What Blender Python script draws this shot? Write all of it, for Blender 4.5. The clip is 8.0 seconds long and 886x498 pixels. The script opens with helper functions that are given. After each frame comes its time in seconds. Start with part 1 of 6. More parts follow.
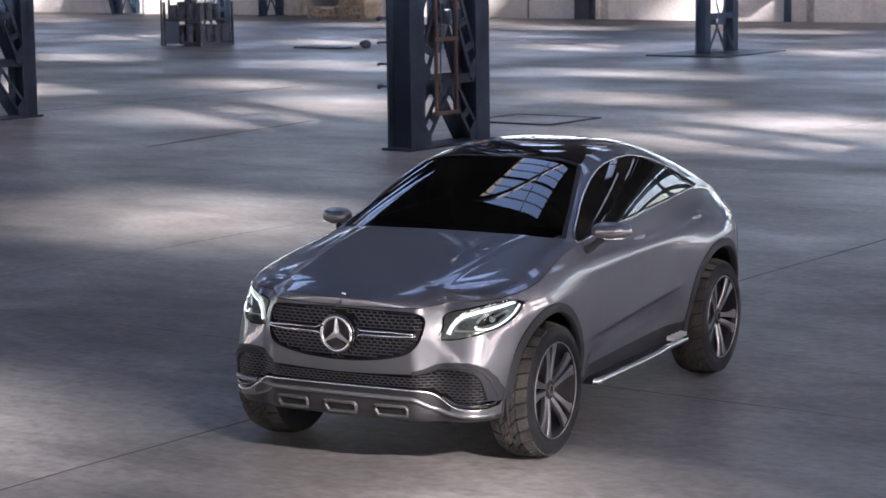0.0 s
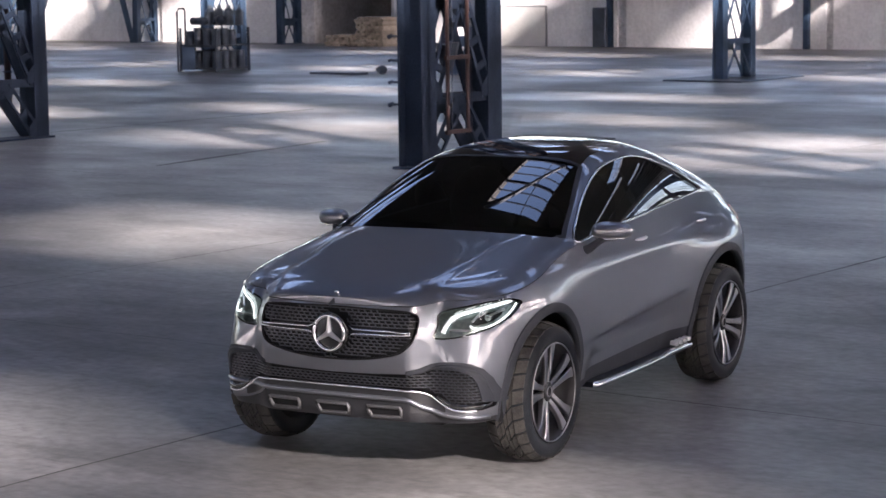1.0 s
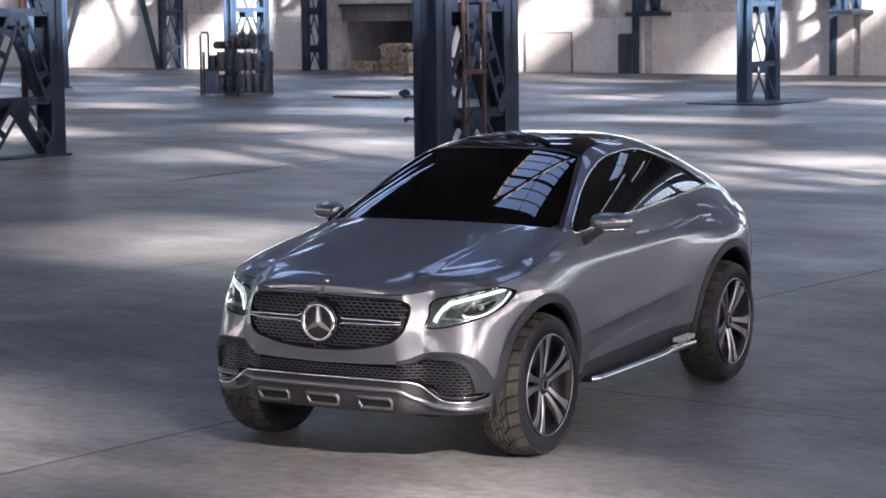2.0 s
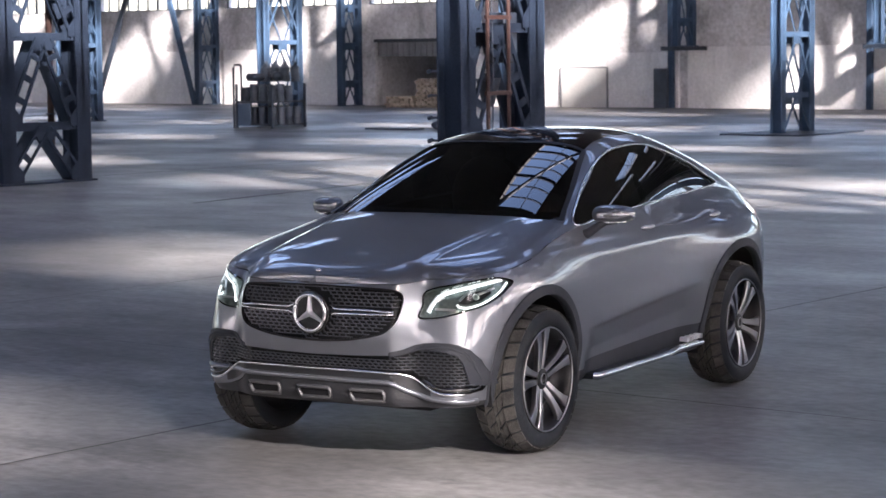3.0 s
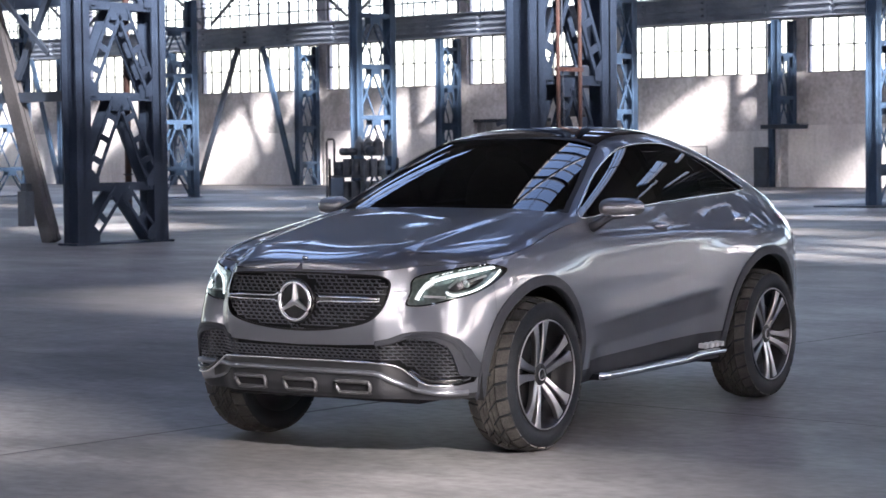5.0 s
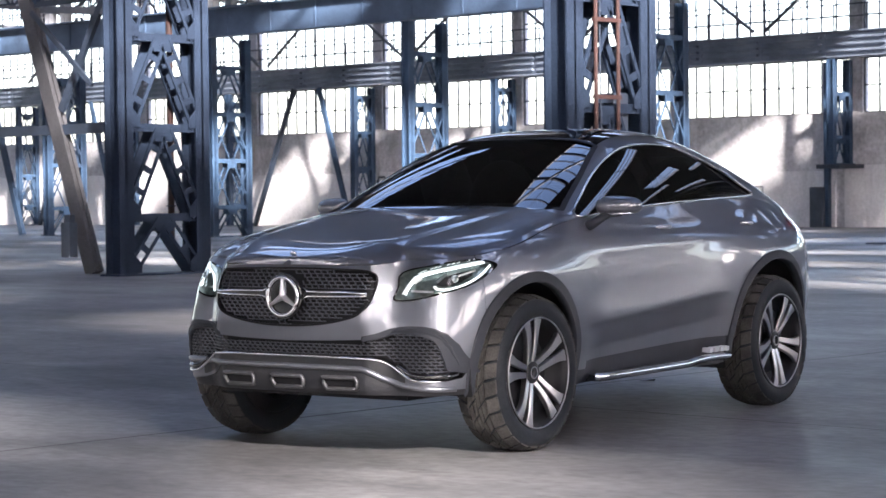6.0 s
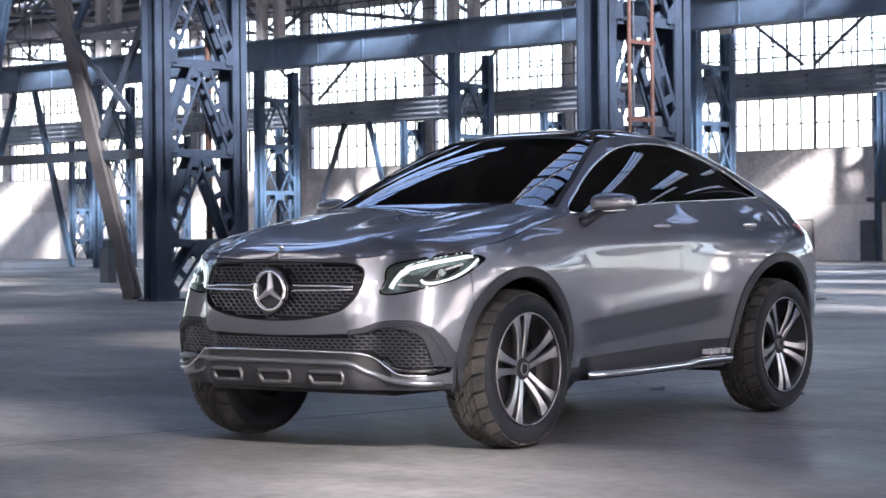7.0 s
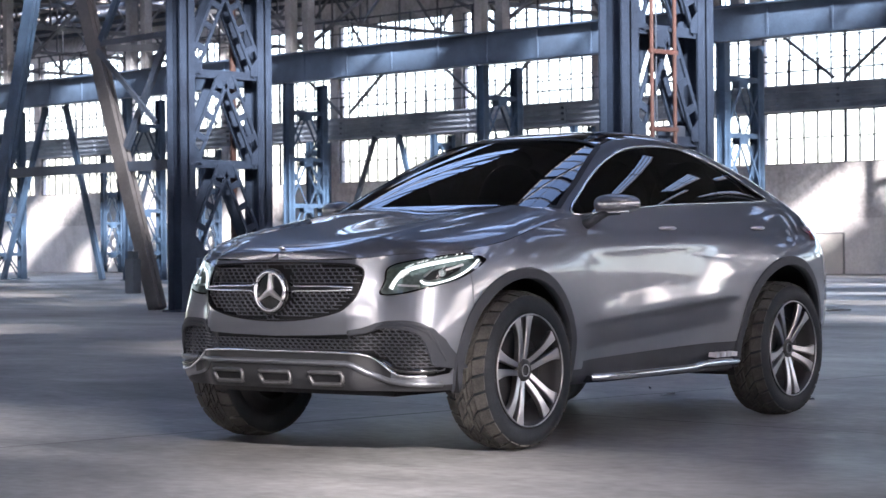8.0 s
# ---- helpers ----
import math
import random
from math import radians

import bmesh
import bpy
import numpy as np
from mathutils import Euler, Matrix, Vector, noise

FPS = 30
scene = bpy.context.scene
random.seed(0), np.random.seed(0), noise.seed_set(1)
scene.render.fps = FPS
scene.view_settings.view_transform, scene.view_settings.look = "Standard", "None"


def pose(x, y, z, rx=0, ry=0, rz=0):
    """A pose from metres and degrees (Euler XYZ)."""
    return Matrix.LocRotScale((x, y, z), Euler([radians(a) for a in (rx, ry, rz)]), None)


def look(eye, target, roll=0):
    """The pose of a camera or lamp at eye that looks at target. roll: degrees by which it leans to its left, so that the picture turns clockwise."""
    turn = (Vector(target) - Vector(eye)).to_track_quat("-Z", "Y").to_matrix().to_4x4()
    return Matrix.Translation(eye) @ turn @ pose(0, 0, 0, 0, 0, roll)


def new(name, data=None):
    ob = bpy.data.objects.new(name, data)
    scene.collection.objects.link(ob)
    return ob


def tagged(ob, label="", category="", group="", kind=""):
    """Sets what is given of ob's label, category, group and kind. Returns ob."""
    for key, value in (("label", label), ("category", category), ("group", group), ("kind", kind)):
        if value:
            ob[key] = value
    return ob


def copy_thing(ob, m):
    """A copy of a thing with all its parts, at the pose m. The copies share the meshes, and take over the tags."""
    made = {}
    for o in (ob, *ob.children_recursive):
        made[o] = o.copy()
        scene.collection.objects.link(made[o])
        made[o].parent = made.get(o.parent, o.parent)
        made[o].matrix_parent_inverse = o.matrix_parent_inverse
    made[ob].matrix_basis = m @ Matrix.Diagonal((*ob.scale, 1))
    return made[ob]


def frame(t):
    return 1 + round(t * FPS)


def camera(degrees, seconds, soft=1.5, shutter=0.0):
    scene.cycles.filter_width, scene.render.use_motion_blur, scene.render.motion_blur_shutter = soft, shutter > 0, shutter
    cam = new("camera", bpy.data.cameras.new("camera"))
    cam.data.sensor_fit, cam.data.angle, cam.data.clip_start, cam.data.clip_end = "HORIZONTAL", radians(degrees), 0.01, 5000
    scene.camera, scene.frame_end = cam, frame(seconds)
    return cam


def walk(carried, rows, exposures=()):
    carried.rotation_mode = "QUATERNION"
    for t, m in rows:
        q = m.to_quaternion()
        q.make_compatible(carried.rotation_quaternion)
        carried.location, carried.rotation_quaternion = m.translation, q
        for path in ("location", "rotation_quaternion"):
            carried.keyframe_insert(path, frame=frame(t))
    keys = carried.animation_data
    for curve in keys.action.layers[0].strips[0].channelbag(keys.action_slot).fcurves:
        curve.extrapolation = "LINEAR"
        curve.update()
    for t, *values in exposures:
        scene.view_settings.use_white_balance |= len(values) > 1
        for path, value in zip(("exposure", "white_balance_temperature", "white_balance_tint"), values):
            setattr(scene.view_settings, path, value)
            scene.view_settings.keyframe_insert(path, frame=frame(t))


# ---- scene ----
cam = camera(23.198, 8.0)

PATH = [
    (0, (7.8546, -10.5299, 3.1000), (6.6975, -8.9231, 2.8158), -0.74),
    (0.5, (7.8359, -10.3951, 2.9880), (6.6715, -8.7913, 2.7190), -0.73),
    (1, (7.8312, -10.2445, 2.8550), (6.6560, -8.6459, 2.6018), -0.72),
    (1.5, (7.8314, -10.0780, 2.7140), (6.6448, -8.4857, 2.4753), -0.7),
    (3, (7.8746, -9.5398, 2.2370), (6.6430, -7.9748, 2.0545), -0.66),
    (3.5, (7.9032, -9.3514, 2.0750), (6.6516, -7.7994, 1.9148), -0.65),
    (4, (7.9513, -9.1575, 1.9080), (6.6785, -7.6211, 1.7725), -0.63),
    (4.5, (8.0067, -8.9656, 1.7620), (6.7124, -7.4446, 1.6471), -0.63),
    (6, (8.2687, -8.4117, 1.3460), (6.9077, -6.9473, 1.2959), -0.59),
    (6.5, (8.3665, -8.2505, 1.2100), (6.9857, -6.8043, 1.1811), -0.53),
    (7, (8.4665, -8.1062, 1.1120), (7.0664, -6.6780, 1.0985), -0.52),
    (7.5, (8.5415, -8.0016, 1.0640), (7.1251, -6.5890, 1.0594), -0.5),
    (8, (8.5592, -7.9599, 1.0370), (7.1372, -6.5541, 1.0377), -0.49),
]
walk(cam, [(t, look(eye, target, roll)) for t, eye, target, roll in PATH], [(0, 3.36, 6400, 24), (3, 3.48, 6300, 22), (8, 3.54, 6150, 20)])
cam.data.dof.use_dof = True
cam.data.dof.focus_distance = 12.4
cam.data.dof.aperture_fstop = 8.0

# ---------------------------------------------------------------- light
SUN_DIR = Vector((-0.776, 0.404, -0.484)).normalized()
world = bpy.data.worlds.new("hall_sky")
scene.world = world
world.use_nodes = True
wn = world.node_tree
sky = wn.nodes.new("ShaderNodeTexSky")
sky.sky_type = "NISHITA"
sky.sun_disc = False
sky.dust_density = 2.8
sky.sun_elevation = math.asin(-SUN_DIR.z)
sky.sun_rotation = math.atan2(-SUN_DIR.x, -SUN_DIR.y)
wn.links.new(sky.outputs[0], wn.nodes["Background"].inputs[0])
wn.nodes["Background"].inputs[1].default_value = 0.125
sun_data = bpy.data.lights.new("sun", "SUN")
sun_data.energy = 5.0
sun_data.angle = radians(4.2)
sun_data.color = (1.0, 0.932, 0.80)
sun = new("sun", sun_data)
sun.matrix_world = look(-SUN_DIR * 60, (0, 0, 0))


# ---------------------------------------------------------------- materials
def material(name, color, rough=0.5, metal=0.0, vary=0.0, scale=3.0, second=None, grain=0.0, grain_scale=60.0,
             bump=0.0, bump_scale=40.0, rough_vary=0.0, coat=0.0, per_object=0.0, stretch=(1, 1, 1)):
    """A procedural surface with broad stains, fine grain and relief."""
    m = bpy.data.materials.new(name)
    m.use_nodes = True
    nt = m.node_tree
    bsdf = nt.nodes["Principled BSDF"]
    bsdf.inputs["Roughness"].default_value = rough
    bsdf.inputs["Metallic"].default_value = metal
    bsdf.inputs["Coat Weight"].default_value = coat
    bsdf.inputs["Coat Roughness"].default_value = 0.05
    bsdf.inputs["Coat IOR"].default_value = 1.58
    bsdf.inputs["Base Color"].default_value = (*color, 1)
    if not (vary or grain or bump or rough_vary or per_object):
        return m
    co = nt.nodes.new("ShaderNodeNewGeometry").outputs["Position"]
    mp = nt.nodes.new("ShaderNodeMapping")
    mp.inputs["Scale"].default_value = stretch
    nt.links.new(co, mp.inputs["Vector"])
    big = nt.nodes.new("ShaderNodeTexNoise")
    big.inputs["Scale"].default_value = scale
    big.inputs["Detail"].default_value = 6
    big.inputs["Roughness"].default_value = 0.62
    nt.links.new(mp.outputs[0], big.inputs["Vector"])
    fine = nt.nodes.new("ShaderNodeTexNoise")
    fine.inputs["Scale"].default_value = grain_scale
    fine.inputs["Detail"].default_value = 4
    nt.links.new(mp.outputs[0], fine.inputs["Vector"])
    ramp = nt.nodes.new("ShaderNodeMapRange")
    ramp.inputs[1].default_value, ramp.inputs[2].default_value = 0.34, 0.66
    nt.links.new(big.outputs[0], ramp.inputs[0])
    mix = nt.nodes.new("ShaderNodeMix")
    mix.data_type = "RGBA"
    mix.inputs[6].default_value = (*color, 1)
    other = second or tuple(c * (1 - vary) for c in color)
    mix.inputs[7].default_value = (*other, 1)
    nt.links.new(ramp.outputs[0], mix.inputs[0])
    out = mix.outputs[2]
    if grain:
        g = nt.nodes.new("ShaderNodeMapRange")
        g.inputs[1].default_value, g.inputs[2].default_value = 0.3, 0.7
        g.inputs[3].default_value, g.inputs[4].default_value = 1 - grain, 1 + grain
        nt.links.new(fine.outputs[0], g.inputs[0])
        mul = nt.nodes.new("ShaderNodeMix")
        mul.data_type, mul.blend_type = "RGBA", "MULTIPLY"
        mul.inputs[0].default_value = 1
        nt.links.new(out, mul.inputs[6])
        nt.links.new(g.outputs[0], mul.inputs[7])
        out = mul.outputs[2]
    if per_object:
        info = nt.nodes.new("ShaderNodeObjectInfo")
        g = nt.nodes.new("ShaderNodeMapRange")
        g.inputs[3].default_value, g.inputs[4].default_value = 1 - per_object, 1 + per_object
        nt.links.new(info.outputs["Random"], g.inputs[0])
        mul = nt.nodes.new("ShaderNodeMix")
        mul.data_type, mul.blend_type = "RGBA", "MULTIPLY"
        mul.inputs[0].default_value = 1
        nt.links.new(out, mul.inputs[6])
        nt.links.new(g.outputs[0], mul.inputs[7])
        out = mul.outputs[2]
    nt.links.new(out, bsdf.inputs["Base Color"])
    if rough_vary:
        g = nt.nodes.new("ShaderNodeMapRange")
        g.inputs[1].default_value, g.inputs[2].default_value = 0.3, 0.7
        g.inputs[3].default_value, g.inputs[4].default_value = max(0.02, rough - rough_vary), min(1, rough + rough_vary)
        nt.links.new(big.outputs[0], g.inputs[0])
        nt.links.new(g.outputs[0], bsdf.inputs["Roughness"])
    if bump:
        bt = nt.nodes.new("ShaderNodeTexNoise")
        bt.inputs["Scale"].default_value = bump_scale
        bt.inputs["Detail"].default_value = 5
        nt.links.new(co, bt.inputs["Vector"])
        bp = nt.nodes.new("ShaderNodeBump")
        bp.inputs["Strength"].default_value = bump
        bp.inputs["Distance"].default_value = 0.01
        nt.links.new(bt.outputs[0], bp.inputs["Height"])
        nt.links.new(bp.outputs[0], bsdf.inputs["Normal"])
    return m


def glass(name, tint=(0.9, 0.95, 1.0), rough=0.0):
    m = bpy.data.materials.new(name)
    m.use_nodes = True
    b = m.node_tree.nodes["Principled BSDF"]
    b.inputs["Base Color"].default_value = (*tint, 1)
    b.inputs["Roughness"].default_value = rough
    b.inputs["Transmission Weight"].default_value = 1.0
    b.inputs["IOR"].default_value = 1.45
    return m


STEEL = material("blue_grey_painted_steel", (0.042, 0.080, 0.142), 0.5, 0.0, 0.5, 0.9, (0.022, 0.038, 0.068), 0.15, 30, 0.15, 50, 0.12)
STEEL_DARK = material("sooty_painted_steel", (0.026, 0.040, 0.066), 0.55, 0.0, 0.5, 1.1, (0.014, 0.020, 0.032), 0.15, 30, 0.15, 50, 0.1)
# near columns: STEEL darkened in colour to hold down the sun on them
NAVY = material("darkened_navy_steel", (0.022, 0.034, 0.058), 0.6, 0.0, 0.5, 0.9, (0.013, 0.019, 0.033), 0.15, 30, 0.15, 50, 0.12)
NAVY.node_tree.nodes["Principled BSDF"].inputs["Specular IOR Level"].default_value = 0.08
STEEL.node_tree.nodes["Principled BSDF"].inputs["Specular IOR Level"].default_value = 0.25
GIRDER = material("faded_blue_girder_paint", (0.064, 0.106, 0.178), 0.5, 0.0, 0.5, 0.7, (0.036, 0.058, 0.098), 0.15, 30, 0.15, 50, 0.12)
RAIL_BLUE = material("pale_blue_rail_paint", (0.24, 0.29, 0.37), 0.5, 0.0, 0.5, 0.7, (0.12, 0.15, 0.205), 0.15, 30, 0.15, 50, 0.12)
STEEL_PALE = material("pale_weathered_steel", (0.13, 0.142, 0.165), 0.55, 0.0, 0.4, 0.8, (0.06, 0.066, 0.08), 0.15, 30, 0.15, 50, 0.1)
# one strut's mottled grey, set dark to offset strong sun striking it
STRUT_GREY = material("darkened_grey_strut", (0.085, 0.085, 0.092), 0.6, 0.0, 0.5, 0.5, (0.035, 0.035, 0.04), 0.2, 25, 0.2, 40)
LADDER_RED = material("red_lead_ladder_paint", (0.042, 0.015, 0.013), 0.65, 0.0, 0.5, 4.0, (0.024, 0.011, 0.010), 0.2, 60, 0.2, 80)
RUST = material("red_oxide_pipe", (0.044, 0.019, 0.016), 0.65, 0.0, 0.5, 4.0, (0.024, 0.013, 0.012), 0.2, 60, 0.2, 80)
CONCRETE = material("worn_concrete_floor", (0.220, 0.218, 0.219), 0.5, 0.0, 0.35, 0.22, (0.112, 0.112, 0.116), 0.26, 11, 0.25, 18, 0.16, stretch=(0.9, 1.1, 1))


def add_stains(m, scale, low, high, dark, stretch):
    """Darker trodden stains with a shape of their own over a material."""
    nt = m.node_tree
    bsdf = nt.nodes["Principled BSDF"]
    src = bsdf.inputs["Base Color"].links[0].from_socket
    geo = nt.nodes.new("ShaderNodeNewGeometry")
    mp = nt.nodes.new("ShaderNodeMapping")
    mp.inputs["Scale"].default_value = stretch
    mp.inputs["Rotation"].default_value = (0, 0, 0.5)
    nt.links.new(geo.outputs["Position"], mp.inputs["Vector"])
    n = nt.nodes.new("ShaderNodeTexNoise")
    n.inputs["Scale"].default_value, n.inputs["Detail"].default_value, n.inputs["Roughness"].default_value = scale, 9, 0.7
    n.inputs["Distortion"].default_value = 0.6
    nt.links.new(mp.outputs[0], n.inputs["Vector"])
    r = nt.nodes.new("ShaderNodeMapRange")
    r.inputs[1].default_value, r.inputs[2].default_value = low, high
    r.inputs[3].default_value, r.inputs[4].default_value = 1.0, dark
    nt.links.new(n.outputs[0], r.inputs[0])
    mul = nt.nodes.new("ShaderNodeMix")
    mul.data_type, mul.blend_type = "RGBA", "MULTIPLY"
    mul.inputs[0].default_value = 1
    nt.links.new(src, mul.inputs[6])
    nt.links.new(r.outputs[0], mul.inputs[7])
    nt.links.new(mul.outputs[2], bsdf.inputs["Base Color"])


add_stains(CONCRETE, 0.45, 0.48, 0.62, 0.62, (0.6, 1.4, 1))
add_stains(CONCRETE, 2.6, 0.55, 0.70, 0.78, (0.5, 1.6, 1))
add_stains(CONCRETE, 6.0, 0.57, 0.62, 0.80, (0.5, 1.3, 1))
add_stains(CONCRETE, 0.16, 0.50, 0.60, 0.72, (0.7, 1.5, 1))


def add_shade_band(m, axis, low, high, soft, dark):
    """A ragged-edged band along the hall with shade put into the base colour."""
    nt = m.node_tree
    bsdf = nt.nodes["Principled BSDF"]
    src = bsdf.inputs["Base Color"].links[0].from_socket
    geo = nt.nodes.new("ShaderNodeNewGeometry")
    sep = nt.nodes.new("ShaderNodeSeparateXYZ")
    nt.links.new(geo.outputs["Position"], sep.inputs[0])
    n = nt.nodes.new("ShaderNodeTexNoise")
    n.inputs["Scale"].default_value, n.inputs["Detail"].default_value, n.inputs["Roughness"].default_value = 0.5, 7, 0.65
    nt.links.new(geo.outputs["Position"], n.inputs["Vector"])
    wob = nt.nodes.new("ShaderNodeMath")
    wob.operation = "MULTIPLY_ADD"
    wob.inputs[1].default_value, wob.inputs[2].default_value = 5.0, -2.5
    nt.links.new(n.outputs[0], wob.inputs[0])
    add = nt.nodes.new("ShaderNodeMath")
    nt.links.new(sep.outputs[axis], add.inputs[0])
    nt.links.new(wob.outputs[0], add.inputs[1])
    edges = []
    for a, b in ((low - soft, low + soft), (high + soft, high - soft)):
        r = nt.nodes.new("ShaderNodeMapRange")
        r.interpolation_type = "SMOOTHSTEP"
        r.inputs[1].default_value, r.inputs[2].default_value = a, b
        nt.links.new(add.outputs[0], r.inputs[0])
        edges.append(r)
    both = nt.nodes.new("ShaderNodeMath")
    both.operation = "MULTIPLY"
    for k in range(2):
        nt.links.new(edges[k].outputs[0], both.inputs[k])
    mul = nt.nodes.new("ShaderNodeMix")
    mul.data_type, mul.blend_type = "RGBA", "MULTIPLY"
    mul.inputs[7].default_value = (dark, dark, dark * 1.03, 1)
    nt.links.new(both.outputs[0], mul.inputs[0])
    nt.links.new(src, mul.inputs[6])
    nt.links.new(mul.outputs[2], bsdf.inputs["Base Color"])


# dimmer floor on the car's left, painted into the concrete colour
add_shade_band(CONCRETE, 0, 1.9, 9.0, 0.9, 0.70)
PLASTER = material("whitewashed_brick", (0.78, 0.78, 0.79), 0.85, 0.0, 0.4, 0.5, (0.64, 0.64, 0.66), 0.10, 9, 0.35, 14)
BRICK = material("grey_brick", (0.62, 0.62, 0.64), 0.85, 0.0, 0.4, 0.8, (0.44, 0.44, 0.46), 0.2, 8, 0.4, 12)
ROOF = material("dark_roof_boards", (0.11, 0.102, 0.10), 0.8, 0.0, 0.4, 0.6, (0.065, 0.064, 0.066), 0.15, 12)
add_stains(PLASTER, 0.7, 0.5, 0.66, 0.8, (1, 1, 0.35))
add_stains(BRICK, 0.5, 0.48, 0.62, 0.65, (1, 1, 0.5))
PIER = material("grey_concrete_pier", (0.24, 0.25, 0.27), 0.8, 0.0, 0.35, 0.8, (0.14, 0.145, 0.16), 0.15, 15, 0.3, 20)
BAR = material("window_bar_steel", (0.07, 0.082, 0.11), 0.5, 0.0, 0.3, 2.0)
PANE = glass("window_glass", (1.0, 0.975, 0.94))


# ---------------------------------------------------------------- mesh helpers
def mesh_object(name, bm, mat, parent=None, label="", smooth=False):
    me = bpy.data.meshes.new(name)
    bm.to_mesh(me)
    bm.free()
    if smooth:
        me.shade_smooth()
    me.materials.append(mat)
    ob = new(name, me)
    if parent is not None:
        ob.parent = parent
    if label:
        tagged(ob, label)
    return ob


def part(name, bm, mat, parent, label="", smooth=False):
    return mesh_object(name, bm, mat, parent, label, smooth)


def box(bm, lo, hi):
    vs = [bm.verts.new((x, y, z)) for z in (lo[2], hi[2]) for y in (lo[1], hi[1]) for x in (lo[0], hi[0])]
    for q in ((0, 2, 3, 1), (4, 5, 7, 6), (0, 1, 5, 4), (2, 6, 7, 3), (0, 4, 6, 2), (1, 3, 7, 5)):
        bm.faces.new([vs[i] for i in q])
    return vs


def beam(bm, a, b, w, h, up=(0, 0, 1)):
    """A bar from a to b, w wide and h high across."""
    a, b = Vector(a), Vector(b)
    d = (b - a).normalized()
    s = d.cross(Vector(up))
    if s.length < 1e-4:
        s = d.cross(Vector((0, 1, 0)))
    s.normalize()
    t = s.cross(d)
    ring = [(-w / 2, -h / 2), (w / 2, -h / 2), (w / 2, h / 2), (-w / 2, h / 2)]
    va = [bm.verts.new(a + s * i + t * j) for i, j in ring]
    vb = [bm.verts.new(b + s * i + t * j) for i, j in ring]
    for i in range(4):
        bm.faces.new((va[i], va[(i + 1) % 4], vb[(i + 1) % 4], vb[i]))
    bm.faces.new(va[::-1])
    bm.faces.new(vb)


def channel(bm, a, b, depth, flange, thick, open_dir):
    """A channel or I section upright from a to b: web along open_dir's normal, two flanges."""
    a, b = Vector(a), Vector(b)
    o = Vector(open_dir).normalized()
    d = (b - a).normalized()
    s = d.cross(o)
    up = tuple(o)
    beam(bm, a, b, depth, thick, up)
    for k in (-1, 1):
        off = s * (depth / 2 - thick / 2) * k
        beam(bm, a + off, b + off, thick, flange, up)


def tube(bm, pts, r, n=8, closed=False):
    """A round bar along a line of points."""
    pts = [Vector(p) for p in pts]
    rings = []
    for i, p in enumerate(pts):
        if closed:
            d = pts[(i + 1) % len(pts)] - pts[i - 1]
        else:
            d = pts[min(i + 1, len(pts) - 1)] - pts[max(i - 1, 0)]
        d.normalize()
        ref = Vector((0, 0, 1)) if abs(d.z) < 0.9 else Vector((1, 0, 0))
        s = d.cross(ref).normalized()
        t = s.cross(d)
        rad = r[i] if isinstance(r, (list, tuple)) else r
        rings.append([bm.verts.new(p + (s * math.cos(2 * math.pi * k / n) + t * math.sin(2 * math.pi * k / n)) * rad) for k in range(n)])
    m = len(rings)
    for i in range(m if closed else m - 1):
        for k in range(n):
            bm.faces.new((rings[i][k], rings[i][(k + 1) % n], rings[(i + 1) % m][(k + 1) % n], rings[(i + 1) % m][k]))
    if not closed:
        bm.faces.new(rings[0][::-1])
        bm.faces.new(rings[-1])


# ---------------------------------------------------------------- hall shell
X0, X1, Y0, Y1, ROOF_Z = -104.0, 28.0, -34.0, 60.3, 13.4

bm = bmesh.new()
box(bm, (X0 - 0.4, Y0 - 0.4, -0.3), (X1 + 0.4, Y1 + 0.4, 0))
floor = tagged(mesh_object("floor", bm, CONCRETE), "worn grey concrete hall floor with stains, cracks and a painted shade band", "floor", kind="structure")

# roof openings: rows of skylights along the hall, one to a bay
ROOF_T = ROOF_Z / -SUN_DIR.z
SHIFT = -SUN_DIR * ROOF_T
PATCHES = []
for y, x, pitch, w, d, n0, n1 in ((7.5, -8.6, 9.3, 3.6, 2.8, -5, 0), (20.3, -17.4, 9.8, 4.2, 5.8, -6, 4), (25.4, -22.5, 9.0, 3.8, 1.5, -6, 4), (32.0, -26.1, 9.0, 4.2, 1.7, -6, 4),
                                  (42.2, -24.8, 8.6, 3.6, 3.2, -7, 4), (46.1, -20.9, 8.2, 4.4, 1.2, -7, 4), (52.8, -24.0, 8.4, 4.4, 1.6, -6, 4), (-1.62, 2.1, 5.5, 3.4, 1.8, -1, 0), (-14, -3.0, 9.3, 4.0, 3.0, -6, 2)):
    for k in range(n0, n1 + 1):
        PATCHES.append((x + k * pitch - w / 2, x + k * pitch + w / 2, y - d / 2, y + d / 2))
# openings near the back wall throw the slanting streaks on it
WALL_ROW = [(x - SHIFT.x - 1.75, x - SHIFT.x + 1.75, 49.0 - SHIFT.y, 53.2 - SHIFT.y) for x in (-22.0, -9.9, -37.4, -46.3, -57.1, -65.8, -74.8)]
PATCHES += WALL_ROW
# narrow roof lights close to the window wall
for y0, y1 in ((54.4, 55.3), (57.0, 58.1)):
    PATCHES += [(-101.0 + 4.4 * k - SHIFT.x, -97.6 + 4.4 * k - SHIFT.x, y0 - SHIFT.y, y1 - SHIFT.y) for k in range(7)]


